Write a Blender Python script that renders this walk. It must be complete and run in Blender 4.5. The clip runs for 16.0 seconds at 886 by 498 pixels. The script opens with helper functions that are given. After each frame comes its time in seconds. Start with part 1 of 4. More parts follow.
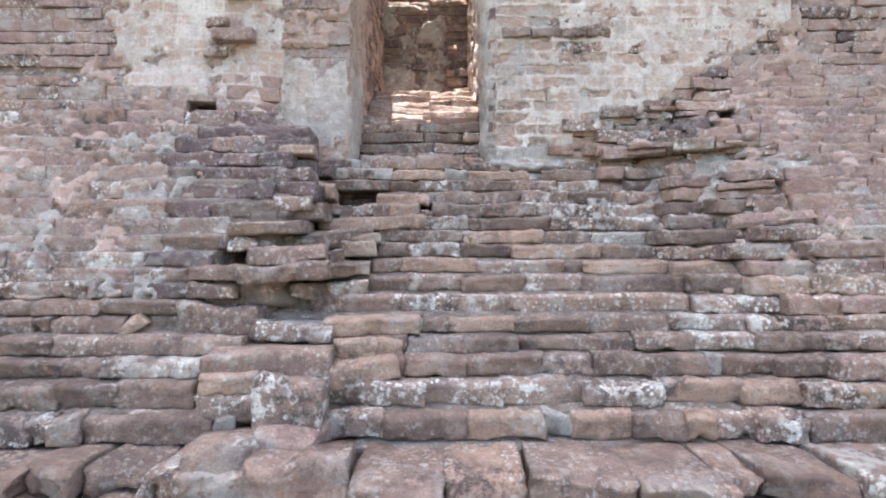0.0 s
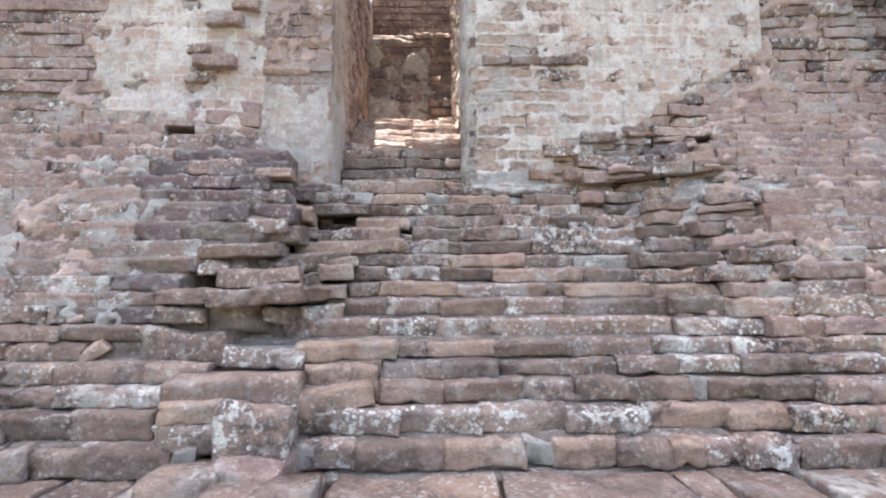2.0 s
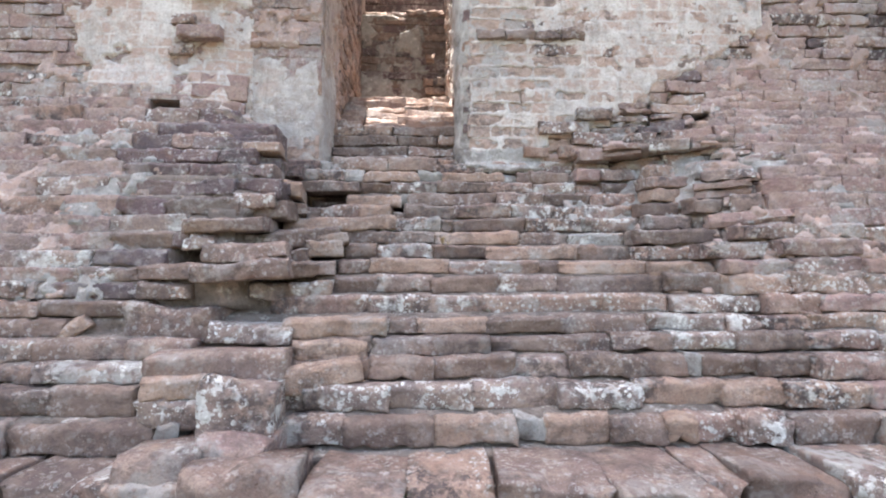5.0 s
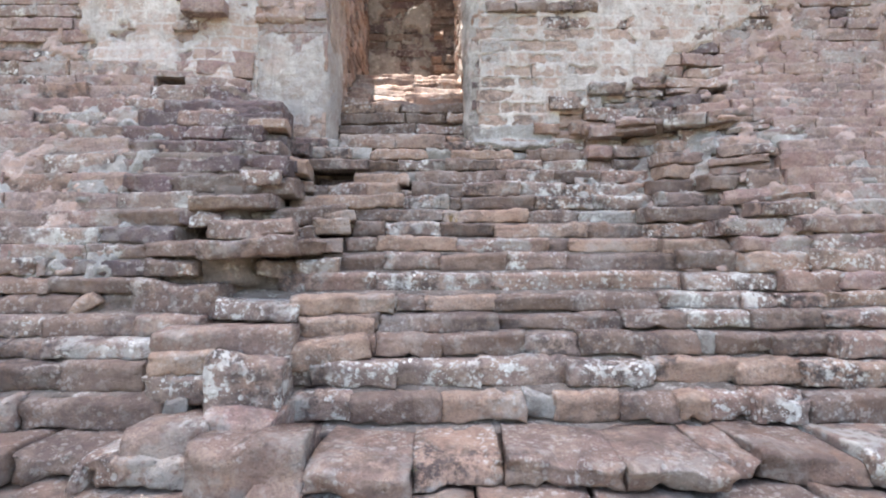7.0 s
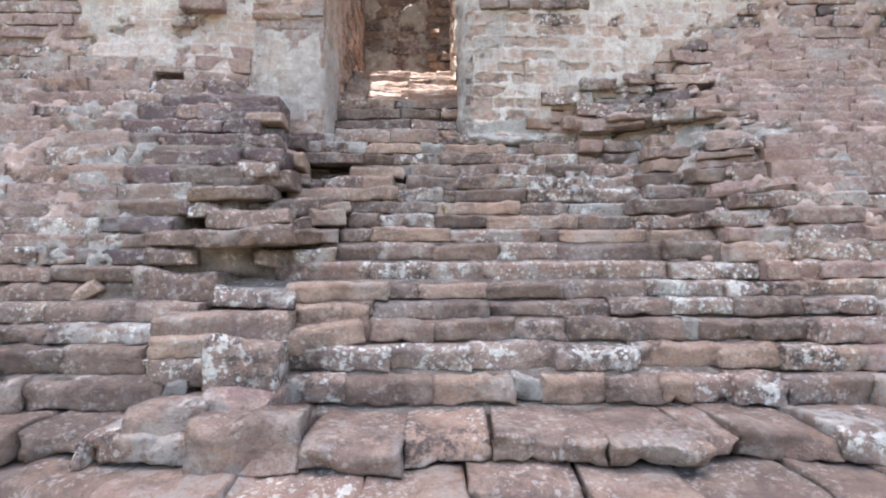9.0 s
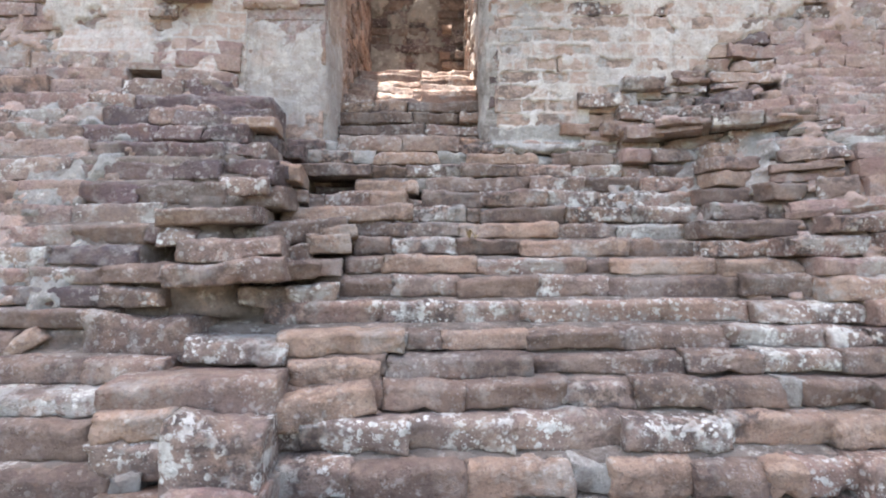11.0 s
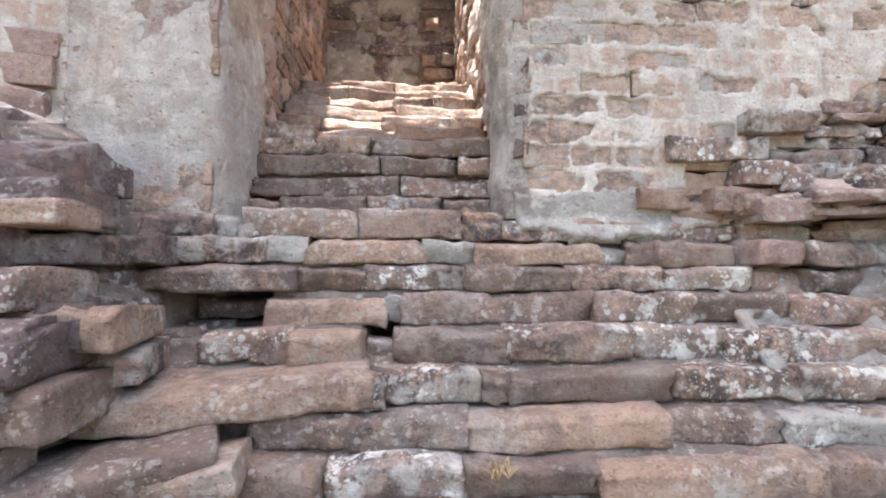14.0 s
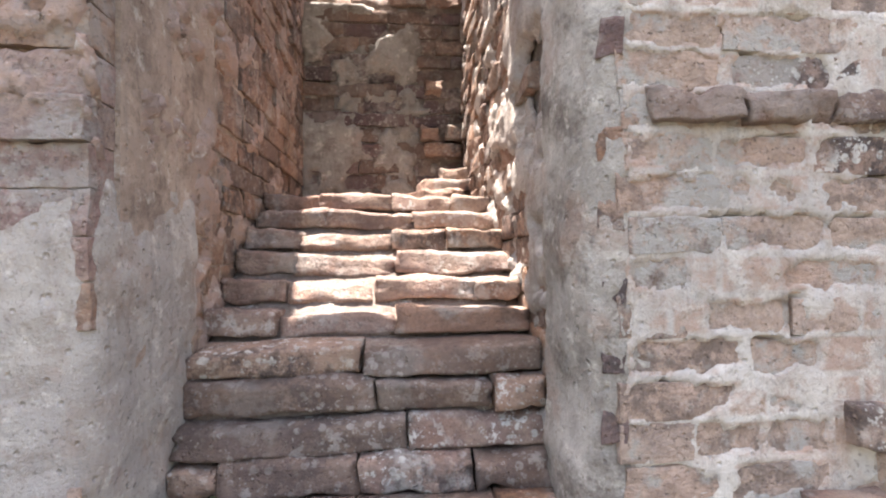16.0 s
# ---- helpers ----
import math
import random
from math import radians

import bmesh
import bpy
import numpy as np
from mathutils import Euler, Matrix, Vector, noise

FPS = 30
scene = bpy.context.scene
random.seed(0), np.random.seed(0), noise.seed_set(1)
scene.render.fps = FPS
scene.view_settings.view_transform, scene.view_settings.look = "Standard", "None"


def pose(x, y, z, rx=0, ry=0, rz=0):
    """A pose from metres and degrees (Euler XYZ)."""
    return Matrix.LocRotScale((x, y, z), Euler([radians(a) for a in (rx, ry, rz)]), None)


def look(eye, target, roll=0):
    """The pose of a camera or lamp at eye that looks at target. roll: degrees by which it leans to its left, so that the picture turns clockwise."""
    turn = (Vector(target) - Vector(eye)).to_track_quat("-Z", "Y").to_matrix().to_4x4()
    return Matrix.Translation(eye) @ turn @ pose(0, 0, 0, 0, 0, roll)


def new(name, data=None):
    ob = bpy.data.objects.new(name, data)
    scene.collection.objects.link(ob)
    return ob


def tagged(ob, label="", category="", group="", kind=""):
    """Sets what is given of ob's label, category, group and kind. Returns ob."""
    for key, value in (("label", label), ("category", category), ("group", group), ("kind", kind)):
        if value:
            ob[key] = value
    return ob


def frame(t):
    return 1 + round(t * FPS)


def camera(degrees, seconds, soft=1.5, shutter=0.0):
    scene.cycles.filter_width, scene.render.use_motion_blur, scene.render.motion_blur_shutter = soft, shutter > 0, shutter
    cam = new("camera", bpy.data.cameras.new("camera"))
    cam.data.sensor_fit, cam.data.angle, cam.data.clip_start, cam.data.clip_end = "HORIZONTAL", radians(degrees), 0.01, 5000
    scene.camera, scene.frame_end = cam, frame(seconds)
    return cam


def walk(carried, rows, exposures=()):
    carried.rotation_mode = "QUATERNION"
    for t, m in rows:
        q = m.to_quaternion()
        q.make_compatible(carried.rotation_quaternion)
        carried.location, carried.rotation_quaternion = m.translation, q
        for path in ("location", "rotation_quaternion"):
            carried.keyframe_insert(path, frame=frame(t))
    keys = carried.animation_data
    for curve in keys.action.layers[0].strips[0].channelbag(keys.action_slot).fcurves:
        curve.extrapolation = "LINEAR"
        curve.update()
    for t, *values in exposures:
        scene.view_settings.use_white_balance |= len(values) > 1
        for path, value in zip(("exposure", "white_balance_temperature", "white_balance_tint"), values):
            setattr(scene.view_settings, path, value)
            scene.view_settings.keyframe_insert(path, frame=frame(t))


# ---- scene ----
cam = camera(85.52, 16.0, soft=2.1)
PATH = [
    (0, (0.144, -3.451, -0.694), (0.159, -1.451, -0.664), -0.03),
    (0.5, (0.139, -3.448, -0.674), (0.167, -1.450, -0.574), -0.10),
    (1, (0.139, -3.440, -0.678), (0.180, -1.446, -0.526), -0.15),
    (1.5, (0.150, -3.422, -0.703), (0.203, -1.430, -0.537), -0.18),
    (2, (0.207, -3.394, -0.748), (0.264, -1.401, -0.581), -0.29),
    (2.5, (0.211, -3.378, -0.760), (0.280, -1.386, -0.598), -0.29),
    (3, (0.188, -3.373, -0.774), (0.263, -1.381, -0.611), -0.23),
    (3.5, (0.213, -3.350, -0.784), (0.295, -1.358, -0.627), -0.23),
    (4, (0.227, -3.339, -0.793), (0.315, -1.346, -0.647), -0.25),
    (6.5, (0.226, -3.311, -0.831), (0.268, -1.312, -0.767), -0.14),
    (7, (0.238, -3.297, -0.840), (0.273, -1.297, -0.791), -0.19),
    (7.5, (0.224, -3.311, -0.824), (0.261, -1.311, -0.785), -0.16),
    (8, (0.227, -3.330, -0.801), (0.266, -1.331, -0.760), -0.17),
    (8.5, (0.267, -3.397, -0.902), (0.312, -1.398, -0.858), -0.18),
    (11, (0.165, -2.891, -0.743), (0.199, -0.892, -0.682), -0.13),
    (11.5, (0.113, -2.751, -0.722), (0.157, -0.753, -0.656), -0.21),
    (12, (0.049, -2.471, -0.668), (0.101, -0.472, -0.597), -0.12),
    (12.5, (0.079, -2.386, -0.413), (0.143, -0.388, -0.342), -0.09),
    (13, (0.040, -2.307, -0.365), (0.158, -0.312, -0.286), -0.20),
    (13.5, (0.044, -2.050, -0.369), (0.160, -0.054, -0.294), -0.17),
    (14, (0.146, -1.629, -0.157), (0.278, 0.366, -0.095), 0.06),
    (14.5, (0.131, -1.481, 0.189), (0.265, 0.513, 0.250), -0.14),
    (15, (0.059, -1.267, 0.223), (0.202, 0.726, 0.290), -0.19),
    (15.5, (0.027, -1.066, 0.415), (0.195, 0.926, 0.463), -0.09),
    (16, (0.080, -0.967, 0.602), (0.265, 1.024, 0.641), -0.41),
]
walk(cam, [(t, look(eye, target, roll)) for t, eye, target, roll in PATH], [(0, 2.58, 6440, 11.5), (11, 2.55, 6540, 12), (12.5, 2.62, 6740, 12), (14, 2.69, 6820, 13), (14.5, 2.70, 6820, 14), (15.2, 2.76, 6800, 14.5), (16, 2.48, 6820, 15)])

# ---------------------------------------------------------------- light
SUN_FROM = Vector((-0.10, 0.12, 1.0)).normalized()
world = bpy.data.worlds.new("sky_world")
scene.world = world
world.use_nodes = True
wn = world.node_tree.nodes
sky = wn.new("ShaderNodeTexSky")
sky.sky_type = "NISHITA"
sky.sun_disc = False
sky.sun_elevation = math.asin(SUN_FROM.z)
sky.sun_rotation = math.atan2(SUN_FROM.x, SUN_FROM.y)
sky.air_density, sky.dust_density, sky.ozone_density = 1.6, 5.0, 1.0
wn["Background"].inputs["Strength"].default_value = 0.10
world.node_tree.links.new(sky.outputs[0], wn["Background"].inputs["Color"])
sun = new("sun", bpy.data.lights.new("sun", "SUN"))
sun.data.energy, sun.data.angle, sun.data.color = 5.0, radians(0.5), (1.0, 0.94, 0.85)
sun.matrix_world = look(SUN_FROM * 20, (0, 0, 0))


# ---------------------------------------------------------------- materials
class Nodes:
    """Short hand for a node material."""

    def __init__(self, name, rough=0.9):
        self.mat = bpy.data.materials.new(name)
        self.mat.use_nodes = True
        self.t = self.mat.node_tree
        self.bsdf = self.t.nodes["Principled BSDF"]
        self.bsdf.inputs["Roughness"].default_value = rough
        self.bsdf.inputs["Specular IOR Level"].default_value = 0.25
        self.pos = self.add("ShaderNodeNewGeometry").outputs["Position"]

    def add(self, kind, **sets):
        n = self.t.nodes.new(kind)
        for k, v in sets.items():
            n.inputs[k].default_value = v
        return n

    def link(self, a, b):
        self.t.links.new(a, b)

    def noise(self, scale, detail=4.0, rough=0.6, stretch=(1, 1, 1), shift=(0, 0, 0)):
        m = self.add("ShaderNodeMapping")
        m.inputs["Scale"].default_value = stretch
        m.inputs["Location"].default_value = shift
        self.link(self.pos, m.inputs["Vector"])
        n = self.add("ShaderNodeTexNoise", Scale=scale, Detail=detail, Roughness=rough)
        self.link(m.outputs[0], n.inputs["Vector"])
        return n.outputs["Fac"]

    def cells(self, scale, shift=(0, 0, 0)):
        m = self.add("ShaderNodeMapping")
        m.inputs["Location"].default_value = shift
        self.link(self.pos, m.inputs["Vector"])
        n = self.add("ShaderNodeTexVoronoi", Scale=scale)
        self.link(m.outputs[0], n.inputs["Vector"])
        return n.outputs["Distance"]

    def band(self, value, lo, hi, a=0.0, b=1.0):
        n = self.add("ShaderNodeMapRange")
        n.interpolation_type = "SMOOTHSTEP"
        for k, v in zip(("From Min", "From Max", "To Min", "To Max"), (lo, hi, a, b)):
            n.inputs[k].default_value = v
        self.link(value, n.inputs["Value"])
        return n.outputs[0]

    def math(self, op, a, b):
        n = self.add("ShaderNodeMath")
        n.operation = op
        for s, v in zip(n.inputs, (a, b)):
            if isinstance(v, (int, float)):
                s.default_value = v
            else:
                self.link(v, s)
        return n.outputs[0]

    def ramp(self, value, stops):
        n = self.add("ShaderNodeValToRGB")
        e = n.color_ramp.elements
        while len(e) < len(stops):
            e.new(0.5)
        for k, (p, c) in zip(e, stops):
            k.position, k.color = p, (*c, 1)
        self.link(value, n.inputs[0])
        return n.outputs[0]

    def mix(self, fac, a, b, blend="MIX"):
        n = self.add("ShaderNodeMix")
        n.data_type, n.blend_type = "RGBA", blend
        for s, v in ((n.inputs[0], fac), (n.inputs[6], a), (n.inputs[7], b)):
            if isinstance(v, (int, float)):
                s.default_value = v
            elif isinstance(v, tuple):
                s.default_value = (*v, 1)
            else:
                self.link(v, s)
        return n.outputs[2]

    def done(self, colour, height, strength=0.6, distance=0.006):
        self.link(colour, self.bsdf.inputs["Base Color"])
        b = self.add("ShaderNodeBump", Strength=strength, Distance=distance)
        self.link(height, b.inputs["Height"])
        self.link(b.outputs[0], self.bsdf.inputs["Normal"])
        return self.mat


def brick_material(name, tones, lichen=0.5, stain=0.5, cement=0.3, crust=False, fade=0.6):
    """Old fired brick: tone by brick, grain, dark weathering, cement smears and pale lichen spots."""
    n = Nodes(name)
    rnd = n.math("FRACT", n.math("ADD", n.add("ShaderNodeObjectInfo").outputs["Random"], n.add("ShaderNodeNewGeometry").outputs["Random Per Island"]), 0.0)
    k = len(tones) - 1
    base = n.ramp(rnd, [(i / k, c) for i, c in enumerate(tones)])
    mid = n.noise(8, 6, 0.7)
    base = n.mix(n.band(mid, 0.42, 0.62, 0.0, fade), base, (0.43, 0.33, 0.27))
    base = n.mix(n.band(n.noise(5, 5, 0.7, shift=(7, 7, 2)), 0.52, 0.7, 0.0, 0.4), base, (0.34, 0.2, 0.14))
    grain = n.noise(75, 5, 0.75)
    base = n.mix(n.band(grain, 0.4, 0.72, 0.0, 0.45), base, (0.13, 0.095, 0.09))
    mottle = n.noise(13, 6, 0.72, stretch=(0.8, 1, 1.5), shift=(2, 5, 1))
    base = n.mix(n.band(mottle, 0.47, 0.62, 0.0, 0.62), base, n.mix(0.5, (0.10, 0.075, 0.068), base, "MIX"))
    pits = n.band(n.noise(130, 3, 0.7, shift=(1, 1, 4)), 0.6, 0.7)
    base = n.mix(n.math("MULTIPLY", pits, 0.6), base, (0.06, 0.045, 0.04))
    big = n.noise(2.4, 6, 0.65, shift=(3, 1, 7))
    dark = n.math("MULTIPLY", n.band(big, 0.46, 0.6), n.band(n.noise(20, 6, 0.75, shift=(9, 2, 0)), 0.42, 0.55))
    base = n.mix(n.math("MULTIPLY", dark, stain), base, (0.075, 0.062, 0.062))
    cem = n.math("MULTIPLY", n.band(n.noise(4.2, 5, 0.65, shift=(1, 8, 4)), 0.52, 0.6), n.band(n.noise(30, 4, 0.7), 0.32, 0.5))
    base = n.mix(n.math("MULTIPLY", cem, cement), base, (0.38, 0.365, 0.35))
    where = n.band(n.noise(2.9, 4, 0.6, shift=(5, 5, 5)), 0.4, 0.58)
    spots = n.math("MAXIMUM", n.band(n.cells(30), 0.36, 0.28), n.band(n.cells(80, (2, 7, 1)), 0.28, 0.18))
    spots = n.math("MULTIPLY", spots, n.band(n.noise(50, 3, 0.6), 0.42, 0.52))
    blot = n.band(n.noise(19, 7, 0.68, shift=(4, 0, 9)), 0.575, 0.605)
    if crust:
        blot = n.math("MAXIMUM", blot, n.band(n.noise(11, 7, 0.7, shift=(2, 3, 9)), 0.545, 0.575, 0.0, 0.85))
        where = n.band(n.noise(4.5, 4, 0.6, shift=(5, 1, 5)), 0.43, 0.58)
    lich = n.math("MULTIPLY", n.math("MAXIMUM", spots, blot), n.math("MULTIPLY", where, lichen))
    base = n.mix(lich, base, n.ramp(n.noise(26, 3, 0.6, shift=(8, 8, 1)), [(0.35, (0.46, 0.46, 0.44)), (0.62, (0.72, 0.71, 0.69))]))
    height = n.math("ADD", n.math("MULTIPLY", grain, 0.45), n.math("MULTIPLY", n.noise(24, 6, 0.7), 1.0))
    height = n.math("SUBTRACT", height, n.math("MULTIPLY", n.band(n.cells(48, (6, 3, 2)), 0.22, 0.05), 0.5))
    height = n.math("SUBTRACT", n.math("ADD", height, n.math("MULTIPLY", mottle, 1.1)), n.math("MULTIPLY", pits, 0.35))
    return n.done(base, height, 0.85, 0.015)


def plaster_material(name, pale, grey, dirt, ghost=0.0):
    """Old lime plaster: mottled, stained, pitted, with brick rows showing through where it is thin."""
    n = Nodes(name)
    base = n.mix(n.band(n.noise(2.2, 6, 0.68), 0.4, 0.6), grey, pale)
    base = n.mix(n.band(n.noise(7, 7, 0.74, shift=(2, 2, 9)), 0.46, 0.66, 0, 0.85), base, dirt)
    base = n.mix(n.band(n.noise(4.5, 6, 0.7, shift=(8, 1, 1)), 0.52, 0.66, 0, 0.45), base, (0.42, 0.30, 0.25))
    if ghost:
        sep = n.add("ShaderNodeSeparateXYZ")
        n.link(n.pos, sep.inputs[0])
        com = n.add("ShaderNodeCombineXYZ")
        n.link(sep.outputs["X"], com.inputs["X"])
        n.link(sep.outputs["Z"], com.inputs["Y"])
        br = n.add("ShaderNodeTexBrick", Scale=1.0)
        br.inputs["Brick Width"].default_value, br.inputs["Row Height"].default_value = 0.215, 0.0868
        br.inputs["Mortar Size"].default_value, br.inputs["Mortar Smooth"].default_value = 0.012, 0.8
        n.link(com.outputs[0], br.inputs["Vector"])
        thin = n.math("MULTIPLY", n.math("SUBTRACT", 1.0, br.outputs["Fac"]), n.band(n.noise(6, 6, 0.75, shift=(3, 9, 2)), 0.44, 0.6))
        base = n.mix(n.math("MULTIPLY", thin, ghost), base, (0.40, 0.27, 0.215))
    streak = n.noise(6, 6, 0.7, stretch=(3, 3, 0.5))
    base = n.mix(n.band(streak, 0.5, 0.72, 0, 0.5), base, (0.22, 0.195, 0.18))
    base = n.mix(n.band(n.noise(17, 6, 0.75, shift=(1, 4, 6)), 0.54, 0.66, 0, 0.5), base, (0.66, 0.63, 0.59))
    base = n.mix(n.band(n.noise(85, 3, 0.7), 0.56, 0.72, 0, 0.55), base, (0.13, 0.11, 0.1))
    h = n.math("ADD", n.noise(40, 6, 0.75), n.math("MULTIPLY", n.noise(11, 5, 0.65), 2.0))
    h = n.math("SUBTRACT", h, n.math("MULTIPLY", n.band(n.cells(28, (6, 3, 2)), 0.2, 0.06), 0.7))
    return n.done(base, h, 0.8, 0.012)


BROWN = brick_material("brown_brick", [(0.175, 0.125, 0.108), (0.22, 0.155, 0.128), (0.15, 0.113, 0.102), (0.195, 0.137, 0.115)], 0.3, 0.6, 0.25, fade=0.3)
TAN = brick_material("tan_brick", [(0.38, 0.265, 0.205), (0.33, 0.23, 0.18), (0.42, 0.29, 0.225)], 0.3, 0.45, 0.4)
CRUST = brick_material("lichened_brick", [(0.26, 0.20, 0.185), (0.30, 0.225, 0.2), (0.22, 0.175, 0.165)], 1.0, 0.8, 0.9, crust=True)
OLD = brick_material("weathered_brick", [(0.27, 0.185, 0.165), (0.33, 0.22, 0.185), (0.22, 0.16, 0.15), (0.37, 0.25, 0.195), (0.30, 0.205, 0.18), (0.40, 0.275, 0.22), (0.20, 0.14, 0.135)], 0.82, 0.9, 0.7)
PINK = brick_material("pink_brick", [(0.36, 0.25, 0.235), (0.32, 0.21, 0.195), (0.40, 0.295, 0.275), (0.30, 0.23, 0.22), (0.38, 0.25, 0.22)], 0.3, 0.4, 0.6)
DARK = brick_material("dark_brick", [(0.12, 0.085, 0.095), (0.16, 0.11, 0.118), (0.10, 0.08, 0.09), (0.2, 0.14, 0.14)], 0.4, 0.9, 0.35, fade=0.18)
PANEL = brick_material("panel_brick", [(0.49, 0.365, 0.305), (0.45, 0.32, 0.26), (0.51, 0.40, 0.345), (0.41, 0.315, 0.27)], 0.2, 0.6, 0.95)
SLAB = brick_material("slab_brick", [(0.27, 0.19, 0.165), (0.32, 0.225, 0.19), (0.22, 0.16, 0.145), (0.29, 0.19, 0.155)], 0.4, 0.5, 0.4)
WARM = brick_material("passage_brick", [(0.33, 0.20, 0.145), (0.25, 0.165, 0.135), (0.38, 0.22, 0.145), (0.29, 0.205, 0.165), (0.23, 0.16, 0.14)], 0.3, 0.8, 0.5)
PLASTER = plaster_material("old_plaster", (0.60, 0.565, 0.535), (0.46, 0.43, 0.41), (0.38, 0.325, 0.29), 0.75)
WASH = plaster_material("pink_lime_wash", (0.40, 0.31, 0.28), (0.35, 0.275, 0.25), (0.27, 0.2, 0.18), 0.7)
RENDER_GREY = plaster_material("grey_cement_render", (0.47, 0.44, 0.415), (0.375, 0.345, 0.33), (0.30, 0.245, 0.215))
FILL = plaster_material("blue_grey_cement", (0.35, 0.34, 0.325), (0.27, 0.26, 0.25), (0.18, 0.155, 0.145))
JAMB = plaster_material("patched_cement", (0.46, 0.44, 0.415), (0.33, 0.31, 0.29), (0.14, 0.12, 0.11))
POINTING = plaster_material("pale_pointing", (0.46, 0.37, 0.31), (0.36, 0.285, 0.24), (0.2, 0.155, 0.13))
MORTAR = plaster_material("crumbled_mortar", (0.23, 0.19, 0.17), (0.17, 0.14, 0.125), (0.10, 0.08, 0.07))


def earth_material():
    n = Nodes("dry_earth")
    base = n.mix(n.band(n.noise(1.3, 6), 0.4, 0.65), (0.12, 0.095, 0.07), (0.05, 0.06, 0.028))
    base = n.mix(n.band(n.noise(40, 5), 0.45, 0.7, 0, 0.6), base, (0.085, 0.085, 0.05))
    return n.done(base, n.noise(18, 6, 0.7), 0.8, 0.03)


EARTH = earth_material()
LEAF = Nodes("weed_leaf", 0.6)
LEAF = LEAF.done(LEAF.mix(LEAF.band(LEAF.noise(40), 0.4, 0.6), (0.055, 0.075, 0.03), (0.11, 0.115, 0.055)), LEAF.noise(90), 0.3, 0.002)


# ---------------------------------------------------------------- helpers for building
def link_mesh(name, verts, faces, material, parent=None, smooth=True):
    me = bpy.data.meshes.new(name)
    me.from_pydata(verts, [], faces)
    me.materials.append(material)
    if smooth:
        me.polygons.foreach_set("use_smooth", [True] * len(me.polygons))
    me.update()
    ob = new(name, me)
    ob.parent = parent
    return ob


def box_mesh(name, size, rounding, rough, seed, wear=0.5):
    """A worn brick: x centred, front at y=0 and going back, bottom at z=0."""
    a, b, c = size[0] / 2, size[1] / 2, size[2] / 2
    own = random.Random(seed)
    nx = max(3, round(size[0] / 0.031))
    xs = [-a, -a + rounding] + [-a + rounding + (2 * a - 2 * rounding) * i / nx for i in range(1, nx)] + [a - rounding, a]
    ys = [-b, -b + rounding, -b + 0.04, -b + 0.11, b]
    zs = [-c, -c + rounding * 0.6, -c * 0.4, 0.0, c * 0.4, c - rounding, c]
    idx, verts, faces = {}, [], []
    off = Vector((seed * 3.71, seed * 1.37, seed * 7.9))
    warp = [own.uniform(-1, 1) * rough * 1.6 for _ in range(6)]
    dent = [(own.uniform(-a, a), own.choice((-c, c, c)), own.uniform(0.014, 0.034)) for _ in range(round(wear * 3.4))]
    dent += [(own.choice((-a, a)), own.uniform(-c, c), own.uniform(0.015, 0.04)) for _ in range(round(wear * 2))]

    def vert(i, j, k):
        if (i, j, k) not in idx:
            p = Vector((xs[i], ys[j], zs[k]))
            u, v = (p.x / a + 1) / 2, (p.z / c + 1) / 2
            r = rounding * (0.3 + 1.55 * wear * v ** 3 + 0.8 * max(0.0, noise.noise(p * 9 + off * 2)) * wear)
            r = min(r, c * 0.8)
            q = Vector([max(-e + g, min(e - g, w)) for w, e, g in zip(p, (a, b, c), (min(r * 0.28, 0.006), r, r))])
            d = p - q
            if d.length > 1e-6:
                p = q + d.normalized() * min(d.length, r)
            near = 1.0 if j < 3 else (0.6 if j == 3 else 0.15)
            p += (noise.noise_vector(p * 4.5 + off) * rough * 0.9 + noise.noise_vector(p * 10 + off) * rough + noise.noise_vector(p * 27 + off) * rough * 0.65 + noise.noise_vector(p * 61 + off) * rough * 0.3) * near
            p.y += near * (warp[0] * (1 - u) * (1 - v) + warp[1] * u * (1 - v) + warp[2] * (1 - u) * v + warp[3] * u * v)
            p.z += near * v * (warp[4] * (1 - u) + warp[5] * u) * 0.6
            if j < 3:
                for dx, dz, dr in dent:
                    h = math.hypot(xs[i] - dx, (zs[k] - dz) * 1.3)
                    if h < dr:
                        g = (1 - h / dr) * dr * 0.55
                        p.y += g
                        p.z -= g * 0.5 * (1 if dz > 0 else -1)
            idx[i, j, k] = len(verts)
            verts.append((p.x, p.y + b, p.z + c))
        return idx[i, j, k]

    X, Y, Z = len(xs) - 1, len(ys) - 1, len(zs) - 1
    for i in range(X):
        for k in range(Z):
            faces.append([vert(*v) for v in ((i, 0, k), (i + 1, 0, k), (i + 1, 0, k + 1), (i, 0, k + 1))])
        faces.append([vert(*v) for v in ((i, Y, 0), (i, Y, Z), (i + 1, Y, Z), (i + 1, Y, 0))])
        for j in range(Y):
            faces.append([vert(*v) for v in ((i, j, Z), (i + 1, j, Z), (i + 1, j + 1, Z), (i, j + 1, Z))])
            faces.append([vert(*v) for v in ((i, j, 0), (i, j + 1, 0), (i + 1, j + 1, 0), (i + 1, j, 0))])
    for j in range(Y):
        for k in range(Z):
            faces.append([vert(*v) for v in ((0, j, k), (0, j, k + 1), (0, j + 1, k + 1), (0, j + 1, k))])
            faces.append([vert(*v) for v in ((X, j, k), (X, j + 1, k), (X, j + 1, k + 1), (X, j, k + 1))])
    me = bpy.data.meshes.new(name)
    me.from_pydata(verts, [], faces)
    me.polygons.foreach_set("use_smooth", [True] * len(me.polygons))
    me.update()
    return me


